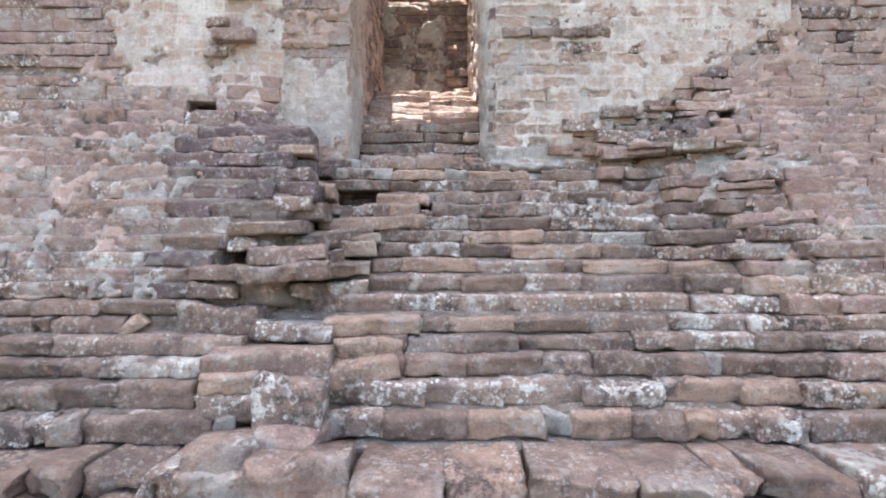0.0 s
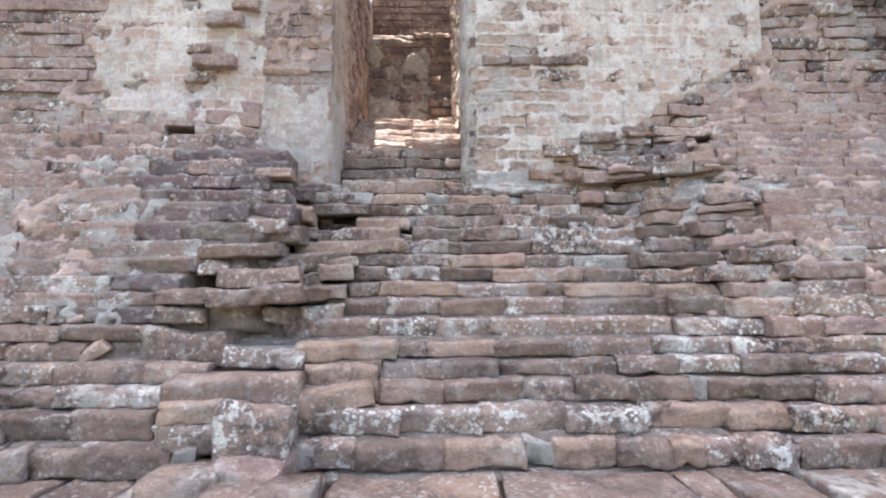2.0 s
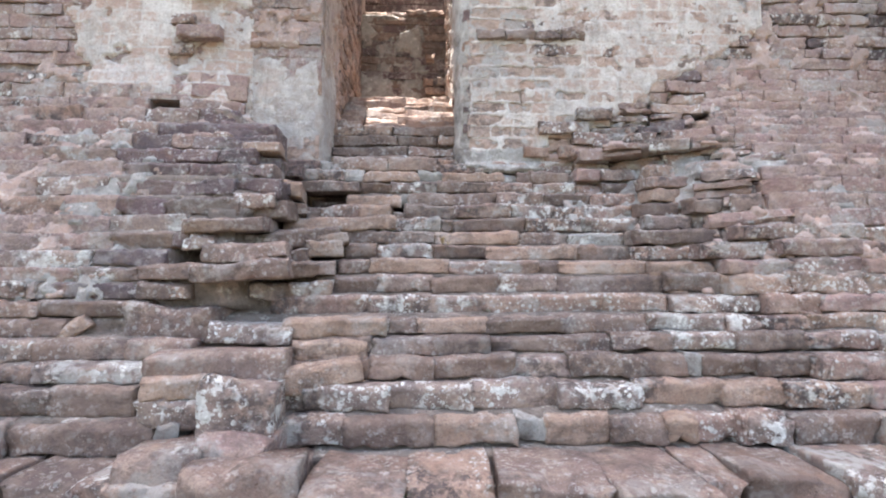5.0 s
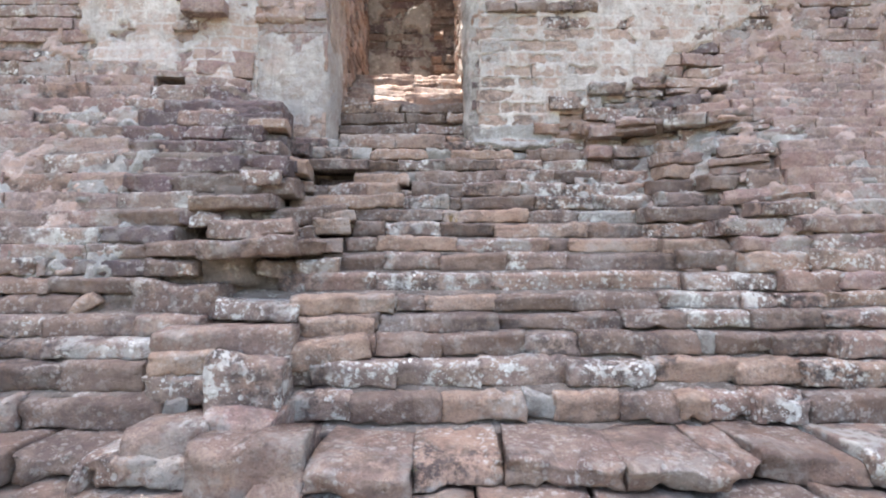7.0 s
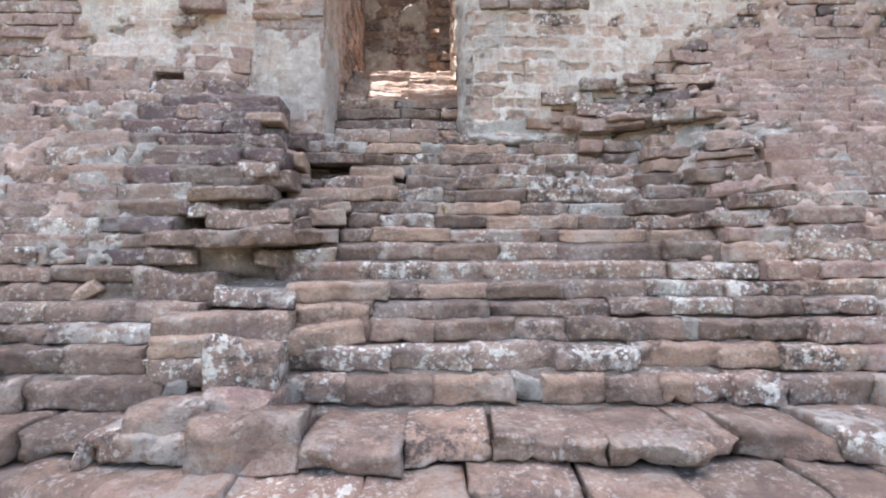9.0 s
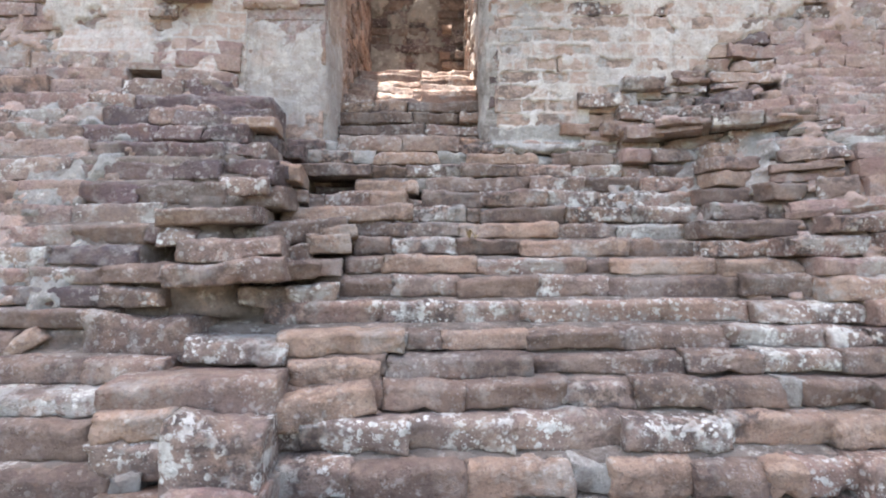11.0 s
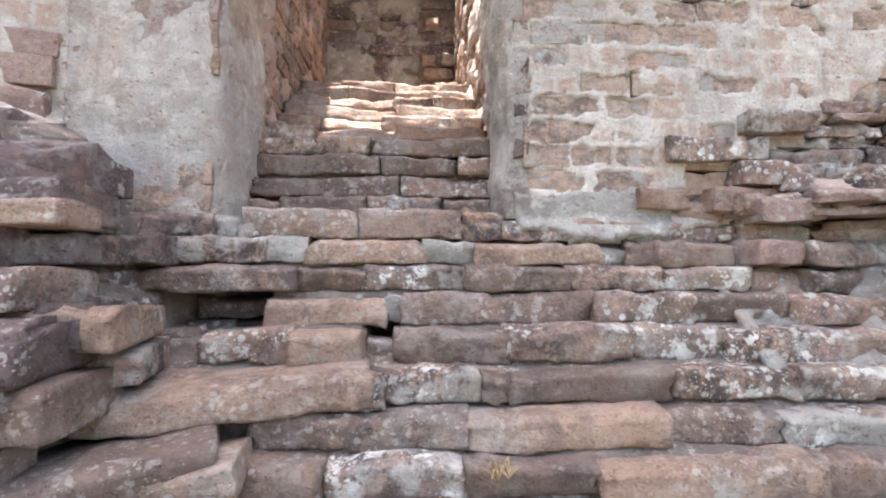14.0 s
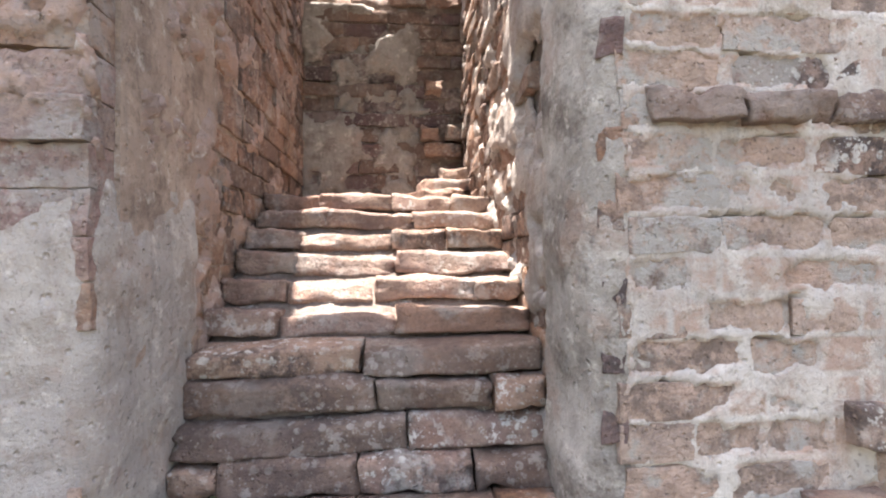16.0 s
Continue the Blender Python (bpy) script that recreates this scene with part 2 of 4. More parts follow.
CLASSES = (0.10, 0.16, 0.22, 0.30, 0.40, 0.54)
DEPTH, HIGH = 0.26, 0.088
rng = random.Random(7)
STOCK = {}


def stock(style, material):
    """Bricks of six lengths, several of each, for one material and degree of wear."""
    key = (style, material.name)
    if key not in STOCK:
        rounding, rough, wear = {"step": (0.017, 0.0105, 1.0), "cement": (0.006, 0.012, 0.8), "wall": (0.008, 0.006, 0.8), "flush": (0.004, 0.004, 0.6), "rough": (0.010, 0.013, 1.0), "slab": (0.014, 0.014, 1.0)}[style]
        STOCK[key] = []
        for n, length in enumerate(CLASSES):
            kinds = []
            for v in range(7):
                me = box_mesh("brick", (length, DEPTH, HIGH), rounding, rough, 1 + v + 7 * n + len(STOCK) * 41, wear)
                me.materials.append(material)
                kinds.append(me)
            STOCK[key].append(kinds)
    return STOCK[key]


def lay(parent, x0, x1, y, z, high, style, material, turn=0.0, tilt=0.0, lean=0.0, name="brick", deep=1.0):
    """One brick from x0 to x1, its front at y and its bottom at z. lean: degrees by which its top slopes to the front."""
    length = x1 - x0
    n = min(range(len(CLASSES)), key=lambda i: abs(math.log(CLASSES[i] / length)))
    ob = new(name, rng.choice(stock(style, material)[n]))
    ob.parent = parent
    ob.matrix_basis = pose((x0 + x1) / 2, y, z, -lean, tilt, turn) @ Matrix.Diagonal((length / CLASSES[n], deep, high / HIGH, 1))
    return ob


def ease(lo, hi, v):
    t = max(0.0, min(1.0, (v - lo) / (hi - lo)))
    return t * t * (3 - 2 * t)


def relief(name, x0, x1, z0, z1, step, front, back, material):
    """A wall mass whose front follows front(x, z) and whose back is flat at back."""
    nx, nz = max(1, round((x1 - x0) / step)), max(1, round((z1 - z0) / step))
    verts = [(x0 + (x1 - x0) * i / nx, front(x0 + (x1 - x0) * i / nx, z0 + (z1 - z0) * k / nz), z0 + (z1 - z0) * k / nz) for k in range(nz + 1) for i in range(nx + 1)]
    w = nx + 1
    faces = [(k * w + i, k * w + i + 1, (k + 1) * w + i + 1, (k + 1) * w + i) for k in range(nz) for i in range(nx)]
    m = len(verts)
    rim = [i for i in range(w)] + [k * w + nx for k in range(1, nz + 1)] + [nz * w + i for i in range(nx - 1, -1, -1)] + [k * w for k in range(nz - 1, 0, -1)]
    verts += [(verts[i][0], back, verts[i][2]) for i in rim]
    q = len(rim)
    faces += [(rim[(i + 1) % q], rim[i], m + i, m + (i + 1) % q) for i in range(q)]
    faces.append(tuple(m + i for i in range(q)))
    return link_mesh(name, verts, faces, material)


# ---------------------------------------------------------------- the shape of the ruin
# bottoms of the courses of the stairs, from the door sill (z = 0) down, and the line of their fronts
BOTTOMS = (-0.08, -0.165, -0.245, -0.34, -0.44, -0.53, -0.615, -0.71, -0.795, -0.897, -0.995, -1.077, -1.161, -1.262, -1.368, -1.487, -1.585, -1.69, -1.79, -1.9, -2.0, -2.1, -2.2)
FRONTS = (-0.03, -0.085, -0.13, -0.19, -0.29, -0.38, -0.46, -0.55, -0.69, -0.79, -0.89, -1.02, -1.11, -1.20, -1.30, -1.39, -1.77, -1.98, -2.15, -2.33, -2.53, -2.73, -2.93)
JOINTS = {}


def step_joints(course, *xs):
    """The upright joints of one course of the stairs."""
    JOINTS[course] = xs


step_joints(0, -0.70, -0.49, -0.41, -0.29, -0.18, 0.07, 0.30, 0.46, 0.8, 1.07)
step_joints(1, -0.73, -0.58, -0.32, -0.19, 0.20, 0.35, 0.78, 0.86, 0.96, 1.22, 1.43)
step_joints(2, -0.65, -0.21, 0.0, 0.64, 1.26, 1.42)
step_joints(3, -0.59, -0.28, 0.07, 0.13, 0.71, 1.34, 1.63)
step_joints(4, -0.44, -0.19, 0.01, 0.11, 0.42, 0.78, 1.08, 1.26)
step_joints(5, -0.58, 0.07, 0.33, 0.40, 0.86, 1.21, 1.82)
step_joints(6, -0.24, 0.29, 0.79, 1.10, 1.96)
step_joints(7, -0.24, -0.05, 0.28, 0.58, 1.12, 1.74)
step_joints(8, -0.25, -0.07, 0.36, 0.86, 0.97, 1.46)
step_joints(9, -0.35, -0.03, 0.27, 0.62, 0.93, 1.51)
step_joints(10, -0.54, -0.06, 0.53, 1.13, 1.48, 1.94, 2.20, 2.55)
step_joints(11, -0.42, 0.05, 0.19, 0.53, 0.89, 1.31, 1.70, 1.87, 2.09, 2.42)
step_joints(12, -0.45, -0.02, 0.53, 1.11, 1.38, 1.70, 2.01, 2.34)
step_joints(13, -0.50, -0.02, 0.27, 0.63, 0.87, 1.41, 1.49, 1.74, 1.95, 2.45)
step_joints(14, -0.60, -0.27, 0.07, 0.43, 0.80, 1.15, 1.52, 2.13)
step_joints(15, -0.70, -0.38, -0.09, 0.26, 0.61, 0.72, 0.99, 1.21, 1.33, 1.52, 1.72, 2.07)
step_joints(16, -0.90, -0.52, -0.18, 0.16, 0.47, 0.85, 1.18, 1.34, 1.66)
step_joints(17, -1.11, -0.76, -0.36, 0.05, 0.37, 0.73, 1.06, 1.46)

# rows of the wall beside the flight: bottom, top, where the row ends, and its known upright joints
ROWS_LEFT = []


def wall_row(bottom, top, *xs):
    ROWS_LEFT.append((bottom, top, xs))


wall_row(0.508, 0.588, -2.30, -2.02, -1.60, -1.30, -0.99)
wall_row(0.404, 0.508, -2.20, -1.75, -1.34, -0.99)
wall_row(0.284, 0.404, -2.33, -2.13, -1.91, -1.63, -1.39, -0.99)
wall_row(0.152, 0.284, -2.25, -1.95, -1.56, -1.22, -0.98)
wall_row(0.036, 0.152, -2.02, -1.63, -1.40, -1.05, -0.70)
wall_row(-0.068, 0.036, -2.08, -1.65, -1.47, -1.23, -0.92, -0.66)
wall_row(-0.168, -0.068, -2.18, -1.89, -1.50, -1.16, -0.93, -0.74)
wall_row(-0.26, -0.168, -2.11, -1.86, -1.41, -1.06, -0.80, -0.63)
wall_row(-0.372, -0.26, -1.82, -1.45, -0.99, -0.79, -0.56)
wall_row(-0.484, -0.372, -1.99, -1.63, -1.36, -1.13, -0.75, -0.52)
wall_row(-0.58, -0.484, -1.94, -1.69, -1.38, -0.99)
wall_row(-0.668, -0.58, -1.91, -1.67, -1.34, -1.03, -0.97, -0.83)
wall_row(-0.752, -0.668, -1.89, -1.40, -1.04)
wall_row(-0.824, -0.752, -1.82, -1.44, -1.14)
wall_row(-0.908, -0.824, -1.61, -1.13, -0.88)
wall_row(-0.988, -0.908, -1.90, -1.56, -1.07)
wall_row(-1.072, -0.988, -1.78, -1.42)
wall_row(-1.161, -1.072, -1.68, -1.49, -1.07, -0.80)
wall_row(-1.244, -1.161, -1.58, -1.38, -0.94)
wall_row(-1.356, -1.244, -1.51, -1.26, -0.92, -0.66)
wall_row(-1.487, -1.356, -1.47, -1.35, -0.81)

# where the broken flank on the one side ends, course by course
FLANK = (-0.68, -0.68, -0.64, -0.58, -0.54, -0.60, -0.62, -0.62, -0.60, -0.60)
WIDE = 3.7


def mid_y(z):
    return float(np.interp(z, [b + 0.045 for b in reversed(BOTTOMS)], list(reversed(FRONTS)))) if z < -0.035 else float(np.interp(z, (-0.035, 0.0, 3), (-0.03, 0.0, 0.0)))


def side_y(z):
    return float(np.interp(z, (-2.2, -1.9, -1.53, -1.41, -1.25, -1.03, -0.95, -0.75, -0.22, -0.05, 0.15, 0.35, 0.66, 3), (-2.93, -2.33, -1.66, -1.43, -1.32, -1.08, -1.03, -0.95, -0.70, -0.56, -0.33, -0.11, -0.03, -0.03)))


def flank_x(z):
    if z > 0:
        return -0.70 - 0.35 * ease(0.1, 0.4, z)
    return float(np.interp(z, [b + 0.045 for b in reversed(BOTTOMS[:10])], list(reversed(FLANK))))


def edge_x(z):
    """Where plaster gives way to broken brick, beyond the door's other jamb."""
    return 1.0 + max(0.0, z - 0.02) * 1.75 if z > 0.02 else 1.35


def share(x, z):
    """How far the front lies on the side walls' line rather than on the stairs' own."""
    if x < 0:
        if z < -0.95:
            return 1.0 if x < -0.9 else 0.0
        e = flank_x(z)
        return 1.0 - ease(e - 0.12, e + 0.02, x)
    if z < -0.95:
        return ease(1.7, 2.3, x)
    e = edge_x(z)
    return ease(e, e + 1.0, x)


def front_y(x, z):
    s = share(x, z)
    y = mid_y(z) * (1 - s) + side_y(z) * s
    return y


HOLES = ((-1.62, -1.39, 0.290, 0.402), (-1.03, -0.86, -0.752, -0.668), (-0.585, -0.28, -0.34, -0.25), (0.015, 0.105, -0.40, -0.345), (1.43, 1.53, -0.165, -0.08), (1.12, 1.24, 0.115, 0.19), (2.12, 2.24, 0.26, 0.35))


def in_hole(x, z):
    for x0, x1, z0, z1 in HOLES:
        if x0 <= x <= x1 and z0 <= z <= z1:
            return True
    return False


def course_mid(x, z):
    """The middle height of the course that z lies in."""
    if x < -0.9:
        for lo, hi, _ in ROWS_LEFT:
            if lo <= z < hi:
                return (lo + hi) / 2
    if z >= 0:
        return (int(z / 0.0868) + 0.5) * 0.0868
    hi = 0.0
    for lo in BOTTOMS:
        if z >= lo:
            return (hi + lo) / 2
        hi = lo
    return hi


def backing(x, z):
    """The crumbled core behind the face of the bricks."""
    s_ = share(x, z)
    deep = 0.34 if z < -1.45 else 0.024 if s_ > 0.98 and z > -0.9 else (0.03 if s_ < 0.02 and z > 0 else 0.07)
    d = 0.3 if in_hole(x, z) or in_hole(x, z - 0.012) or in_hole(x, z + 0.012) else 0.0
    zc = course_mid(x, z)
    return mid_y(zc) * (1 - s_) + side_y(zc) * s_ + deep + d + 0.02 * noise.noise((x * 9, 3, z * 9)) + 0.01 * noise.noise((x * 31, 3, z * 31))


stairs = tagged(relief("stairs", -0.9, 1.5, -2.2, 0.0, 0.025, backing, 0.24, MORTAR), "steep ruined flight of worn brick steps with crumbled joints", "stairs", kind="structure")
wall_left = tagged(relief("wall_left", -WIDE, -0.9, -2.2, 2.2, 0.02, backing, 1.0, MORTAR), "sloping old brick wall with broken faces and patches of plaster", "wall", kind="structure")
wall_right = tagged(relief("wall_right", 1.5, WIDE, -2.2, 2.2, 0.035, backing, 1.0, MORTAR), "sloping old brick wall with protruding broken bricks", "wall", kind="structure")


def random_joints(x0, x1, lo, hi, bricks):
    out, x = [x0], x0
    while x < x1 - lo:
        x += bricks.uniform(lo, hi)
        out.append(min(x, x1))
    if x1 - out[-1] > 0.03:
        out.append(x1)
    return out


CEMENTED = ((-0.45, -0.04), (-0.255, -0.12), (0.275, -0.12), (0.82, -0.12), (0.10, -0.29), (1.45, -1.21), (0.665, -1.43))


def choose(x, z, r):
    """Material and wear for a brick of the facade."""
    if any(abs(x - u) < 0.03 and abs(z - v) < 0.045 for u, v in CEMENTED):
        return "cement", FILL
    if z < -1.47:
        if x < -0.85 or x > 1.25:
            return ("slab", BROWN) if r < 0.5 else ("slab", SLAB) if r < 0.8 else ("slab", CRUST)
        return ("slab", SLAB) if r < 0.5 else ("slab", OLD)
    n = noise.noise((x * 1.3, 5, z * 1.7))
    if -0.6 <= x < 1.9 and z < -0.05:
        c = next(i for i, b in enumerate(BOTTOMS) if z >= b)
        brown = {1: 0.4, 2: 0.35, 3: 0.35, 4: 0.4, 5: 0.3, 6: 0.5, 7: 0.45, 8: 0.35, 9: 0.55, 10: 0.1, 11: 0.2, 12: 0.82, 13: 0.86, 14: 0.12, 15: 0.35}.get(c, 0.2)
        crusted = {9: 0.25, 10: 0.45, 11: 0.45, 12: 0.2, 13: 0.08, 14: 0.65, 15: 0.3}.get(c, 0.12)
        if r < brown:
            return "step", BROWN
        if r < brown + crusted:
            return "step", CRUST
        if r > 0.86:
            return "step", TAN
        return "step", OLD
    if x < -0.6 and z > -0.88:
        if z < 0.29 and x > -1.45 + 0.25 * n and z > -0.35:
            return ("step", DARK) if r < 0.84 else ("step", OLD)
        # Dark purple and brown courses; shadow in the hollows is put into these shares too.
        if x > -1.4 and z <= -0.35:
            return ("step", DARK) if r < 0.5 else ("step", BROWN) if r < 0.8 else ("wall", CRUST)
        return ("flush", PINK) if r < 0.66 - 0.5 * max(0, n) else ("wall", CRUST) if r > 0.9 else ("wall", OLD)
    if x < -0.6 and z <= -0.88:
        return ("step", CRUST) if r < 0.14 else ("step", SLAB) if r < 0.42 else ("step", BROWN)
    if x > 1.5 and z > -0.55:
        if x > 2.25 + 0.3 * n and z < 0.75:
            return ("flush", PINK)
        if z > 0.75 and r < 0.8:
            return ("wall", PINK if r < 0.5 else OLD)
        return ("rough", OLD) if r < 0.32 else ("rough", PINK) if r < 0.64 else ("rough", CRUST) if r < 0.9 else ("rough", DARK)
    return ("step", OLD) if r < 0.82 else ("step", PINK)


def place_course(owner, joints, z0, z1, jitter, hand):
    z = (z0 + z1) / 2
    for h0, h1, low, high in HOLES:
        if low <= z <= high and joints[0] < h0 and h1 < joints[-1]:
            joints = sorted([v for v in joints if v < h0 - 0.04 or v > h1 + 0.04] + [h0, h1])
    joints = sorted(list(joints) + [a + (b - a) * hand.uniform(0.38, 0.62) for a, b in zip(joints, joints[1:]) if b - a > 0.6])
    for a, b in zip(joints, joints[1:]):
        x = (a + b) / 2
        r = hand.random()
        if b - a < 0.025 or in_hole(x, z) or (0.0 < a < 0.02 and -0.45 < z < -0.33):
            continue
        style, mat = choose(x, z, r)
        j = {"cement": 0.006, "slab": 0.06, "flush": 0.004, "wall": 0.013, "step": jitter, "rough": 0.016}[style]
        gap = {"cement": -0.012, "slab": 0.004, "flush": 0.001, "wall": 0.002, "step": 0.0015 if hand.random() < 0.4 else -0.006, "rough": 0.003}[style]
        y = (min(front_y(x, z), 0.5 * front_y(x, z) + 0.5 * min(front_y(a, z), front_y(b, z))) if style == "step" else front_y(x, z)) + (0.024 if mat is FILL else 0.0) + hand.uniform(-j, j) + (hand.uniform(-0.045, 0.0) if style == "rough" and hand.random() < 0.14 else 0.0)
        h = z1 - z0 - hand.uniform(0.001, 0.006 if style == "flush" else 0.010 if style == "slab" else 0.008)
        tilt = hand.uniform(-1.1, 1.1) * min(1.0, 0.3 / (b - a)) + (hand.uniform(-3.5, 2.0) if style == "rough" else hand.uniform(-2.5, 2.5) if style == "slab" else 0)
        slope = (front_y(b, z) - front_y(a, z)) / (b - a)
        turn = max(-28, min(28, math.degrees(math.atan(slope)))) if style not in ("step", "slab", "cement") else hand.uniform(-1.5, 1.5) * (3 if style == "slab" else 1)
        sag = 0.011 * noise.noise((x * 1.1, 4, z * 2.2)) + 0.006 * noise.noise((x * 2.9, 8, z * 4)) if style != "flush" else 0.0
        if style == "rough" and hand.random() < 0.36:
            cut = hand.uniform(0.4, 0.6) * h
            off = hand.uniform(-0.05, 0.05)
            lay(owner, a + off + gap, b + off - gap, y + hand.uniform(-0.025, 0.02), z0 + sag + cut, h - cut, style, mat, turn, tilt + hand.uniform(-1.5, 1.5))
            h = cut - 0.004
        lay(owner, a + gap, b - gap, y, z0 + 0.001 + sag + (hand.uniform(-0.004, 0.005) if style != "flush" else 0), h, style, mat, turn + hand.uniform(-1, 1), tilt, name="cement_filling" if mat is FILL else "brick", deep=1.75 if z < -1.47 else 1.0)


# ---------------------------------------------------------------- passage and walls behind
IN = 0.48
TOP = 2.7


def flat_wall(name, x0, x1, y0, y1, z0, z1, material, label):
    v = [(x, y, z) for z in (z0, z1) for y in (y0, y1) for x in (x0, x1)]
    f = [(0, 2, 3, 1), (4, 5, 7, 6), (0, 1, 5, 4), (2, 6, 7, 3), (0, 4, 6, 2), (1, 3, 7, 5)]
    return tagged(link_mesh(name, v, f, material, smooth=False), label, "wall", kind="structure")


passage_left = flat_wall("passage_wall_left", -0.95, -IN - 0.008, 0.07, 3.4, -0.3, TOP, POINTING, "rough brick side wall of a narrow roofless passage")
passage_right = flat_wall("passage_wall_right", IN + 0.035, 0.95, 0.07, 3.4, -0.3, TOP, MORTAR, "rough brick side wall of a narrow passage in grazing sun")
passage_back = flat_wall("passage_wall_back", -IN - 0.03, IN + 0.03, 1.93, 2.3, 0.3, 2.14, MORTAR, "shaded brick wall closing the passage, with a sunlit broken top")
# Unseen slab, its height and depth set to shade facade and lower passage steps.
flat_wall("tower_wall_front", -6.5, 5.0, 0.02, 0.78, TOP, 26.0, OLD, "unseen tall brick wall added above the door to shade the facade")
flat_wall("tower_wall_left", -WIDE, -0.96, 1.01, 4.0, -0.5, TOP, OLD, "brick mass of the tower beside the passage")
flat_wall("tower_wall_right", 0.96, WIDE, 1.01, 4.0, -0.5, TOP, OLD, "brick mass of the tower beside the passage")
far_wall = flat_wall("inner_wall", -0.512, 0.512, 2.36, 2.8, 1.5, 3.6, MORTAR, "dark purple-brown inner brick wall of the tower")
flat_wall("wall_head_left", -WIDE, -0.56, 0.03, 1.0, 2.2, TOP, OLD, "brick wall head beside the door")
flat_wall("wall_head_right", 0.56, WIDE, 0.03, 1.0, 2.2, TOP, OLD, "brick wall head beside the door")

# passage steps: nearly upright for three courses, then a flight
P_BOT = (0.02, 0.11, 0.20, 0.29, 0.38, 0.465, 0.55, 0.64, 0.725, 0.805)
P_FRONT = (0.24, 0.27, 0.295, 0.33, 0.46, 0.59, 0.71, 0.83, 0.95, 1.06)
P_JOINT = ((-0.36, -0.02, 0.27), (0.10,), (0.02, 0.33), (-0.02,), (-0.27, 0.07), (-0.28, -0.0, 0.33), (-0.27, 0.07), (-0.28, 0.05, 0.26), (-0.2, 0.14), (-0.25, 0.05, 0.3))


def passage_line(x, z):
    return float(np.interp(z, (-0.3, 0.0, 0.25, 0.33, 0.85, 0.86), (0.2, 0.23, 0.29, 0.36, 1.09, 1.1))) + 0.07


passage_steps = tagged(relief("passage_steps", -IN, IN, -0.3, 0.8, 0.05, passage_line, 2.4, MORTAR), "narrow flight of brick steps climbing between passage walls, partly sunlit", "stairs", kind="structure")

# ---------------------------------------------------------------- plaster skins
def skin(name, owner, x0, x1, z0, z1, step, mask, y_of, material, label):
    """A coat of plaster: proud of the brick where mask > 0, sunk behind it elsewhere."""
    nx, nz = round((x1 - x0) / step), round((z1 - z0) / step)
    verts, faces, keep = [], [], []
    for k in range(nz + 1):
        for i in range(nx + 1):
            x, z = x0 + (x1 - x0) * i / nx, z0 + (z1 - z0) * k / nz
            m = -1.0 if in_hole(x, z) or in_hole(x + 0.012, z) or in_hole(x - 0.012, z) else mask(x, z)
            rough = 0.006 * noise.noise((x * 7, 1, z * 7)) + 0.003 * noise.noise((x * 30, 2, z * 30))
            verts.append((x, y_of(x, z) + 0.028 - 0.042 * ease(-0.10, 0.08, m) + rough, z))
            keep.append(m > -0.12)
    w = nx + 1
    for k in range(nz):
        for i in range(nx):
            q = (k * w + i, k * w + i + 1, (k + 1) * w + i + 1, (k + 1) * w + i)
            if any(keep[j] for j in q):
                faces.append(q)
    ob = link_mesh(name, verts, faces, material, owner)
    solid = ob.modifiers.new("thickness", "SOLIDIFY")
    solid.thickness, solid.offset = 0.02, -1.0
    return tagged(ob, label)


def patchy(x, z, seed, scale=3.0):
    p = Vector((x * scale, seed, z * scale))
    return noise.noise(p) * 0.55 + noise.noise(p * 2.7) * 0.35 + noise.noise(p * 7) * 0.2


PANEL_H = 0.0868


def panel_rows():
    """The rows of brick in the plastered panel: joints, and which bricks are bare."""
    own, rows = random.Random(23), []
    for k in range(25):
        xs = random_joints(0.535 + own.uniform(-0.012, 0.022), 2.6, 0.15, 0.27, own)
        z = (k + 0.5) * PANEL_H
        bare = []
        for a, b in zip(xs, xs[1:]):
            x = (a + b) / 2
            p = 0.5 - 0.75 * ease(1.15, 1.35, x) * ease(0.5, 0.65, z) - 0.2 * ease(0.95, 1.1, z)
            p += 0.3 if a < 0.6 else 0.0
            p += 0.35 if 0.6 < z < 0.98 and x < 1.3 else 0.0
            bare.append(own.random() < p)
        rows.append((xs, bare))
    return rows


ROWS = panel_rows()


def right_mask(x, z):
    k = int(z // PANEL_H)
    m = 0.25
    if 0 <= k < len(ROWS):
        xs, bare = ROWS[k]
        for a, b, open_brick in zip(xs, xs[1:], bare):
            if a <= x < b:
                d = min(x - a, b - x, z - k * PANEL_H, (k + 1) * PANEL_H - z)
                if open_brick:
                    m = 0.14 - (d - 0.004) * 9 + 0.34 * patchy(x, z, 4.1, 11)
                else:
                    m = 0.2 + 0.5 * patchy(x, z, 6.1, 6)
    e = edge_x(z) + 0.16 * patchy(x, z, 9, 4)
    return min(m, (e - x) * 1.5, (z + 0.02 + 0.1 * patchy(x, z, 15, 6)) * 5, (x - 0.545 + 0.03 * patchy(x, z, 12, 14)) * 9)


def left_mask(x, z):
    m = patchy(x, z, 17.3, 3.4) + 0.3
    return min(m, (x + 2.15 + 0.25 * patchy(x, z, 3, 3)) * 1.5, (z - 0.42 + 0.12 * ease(-1.4, -1.2, x) - 0.2 * patchy(x, z, 5, 3)) * 1.5, (-0.97 - x) * 6 + 0.3)


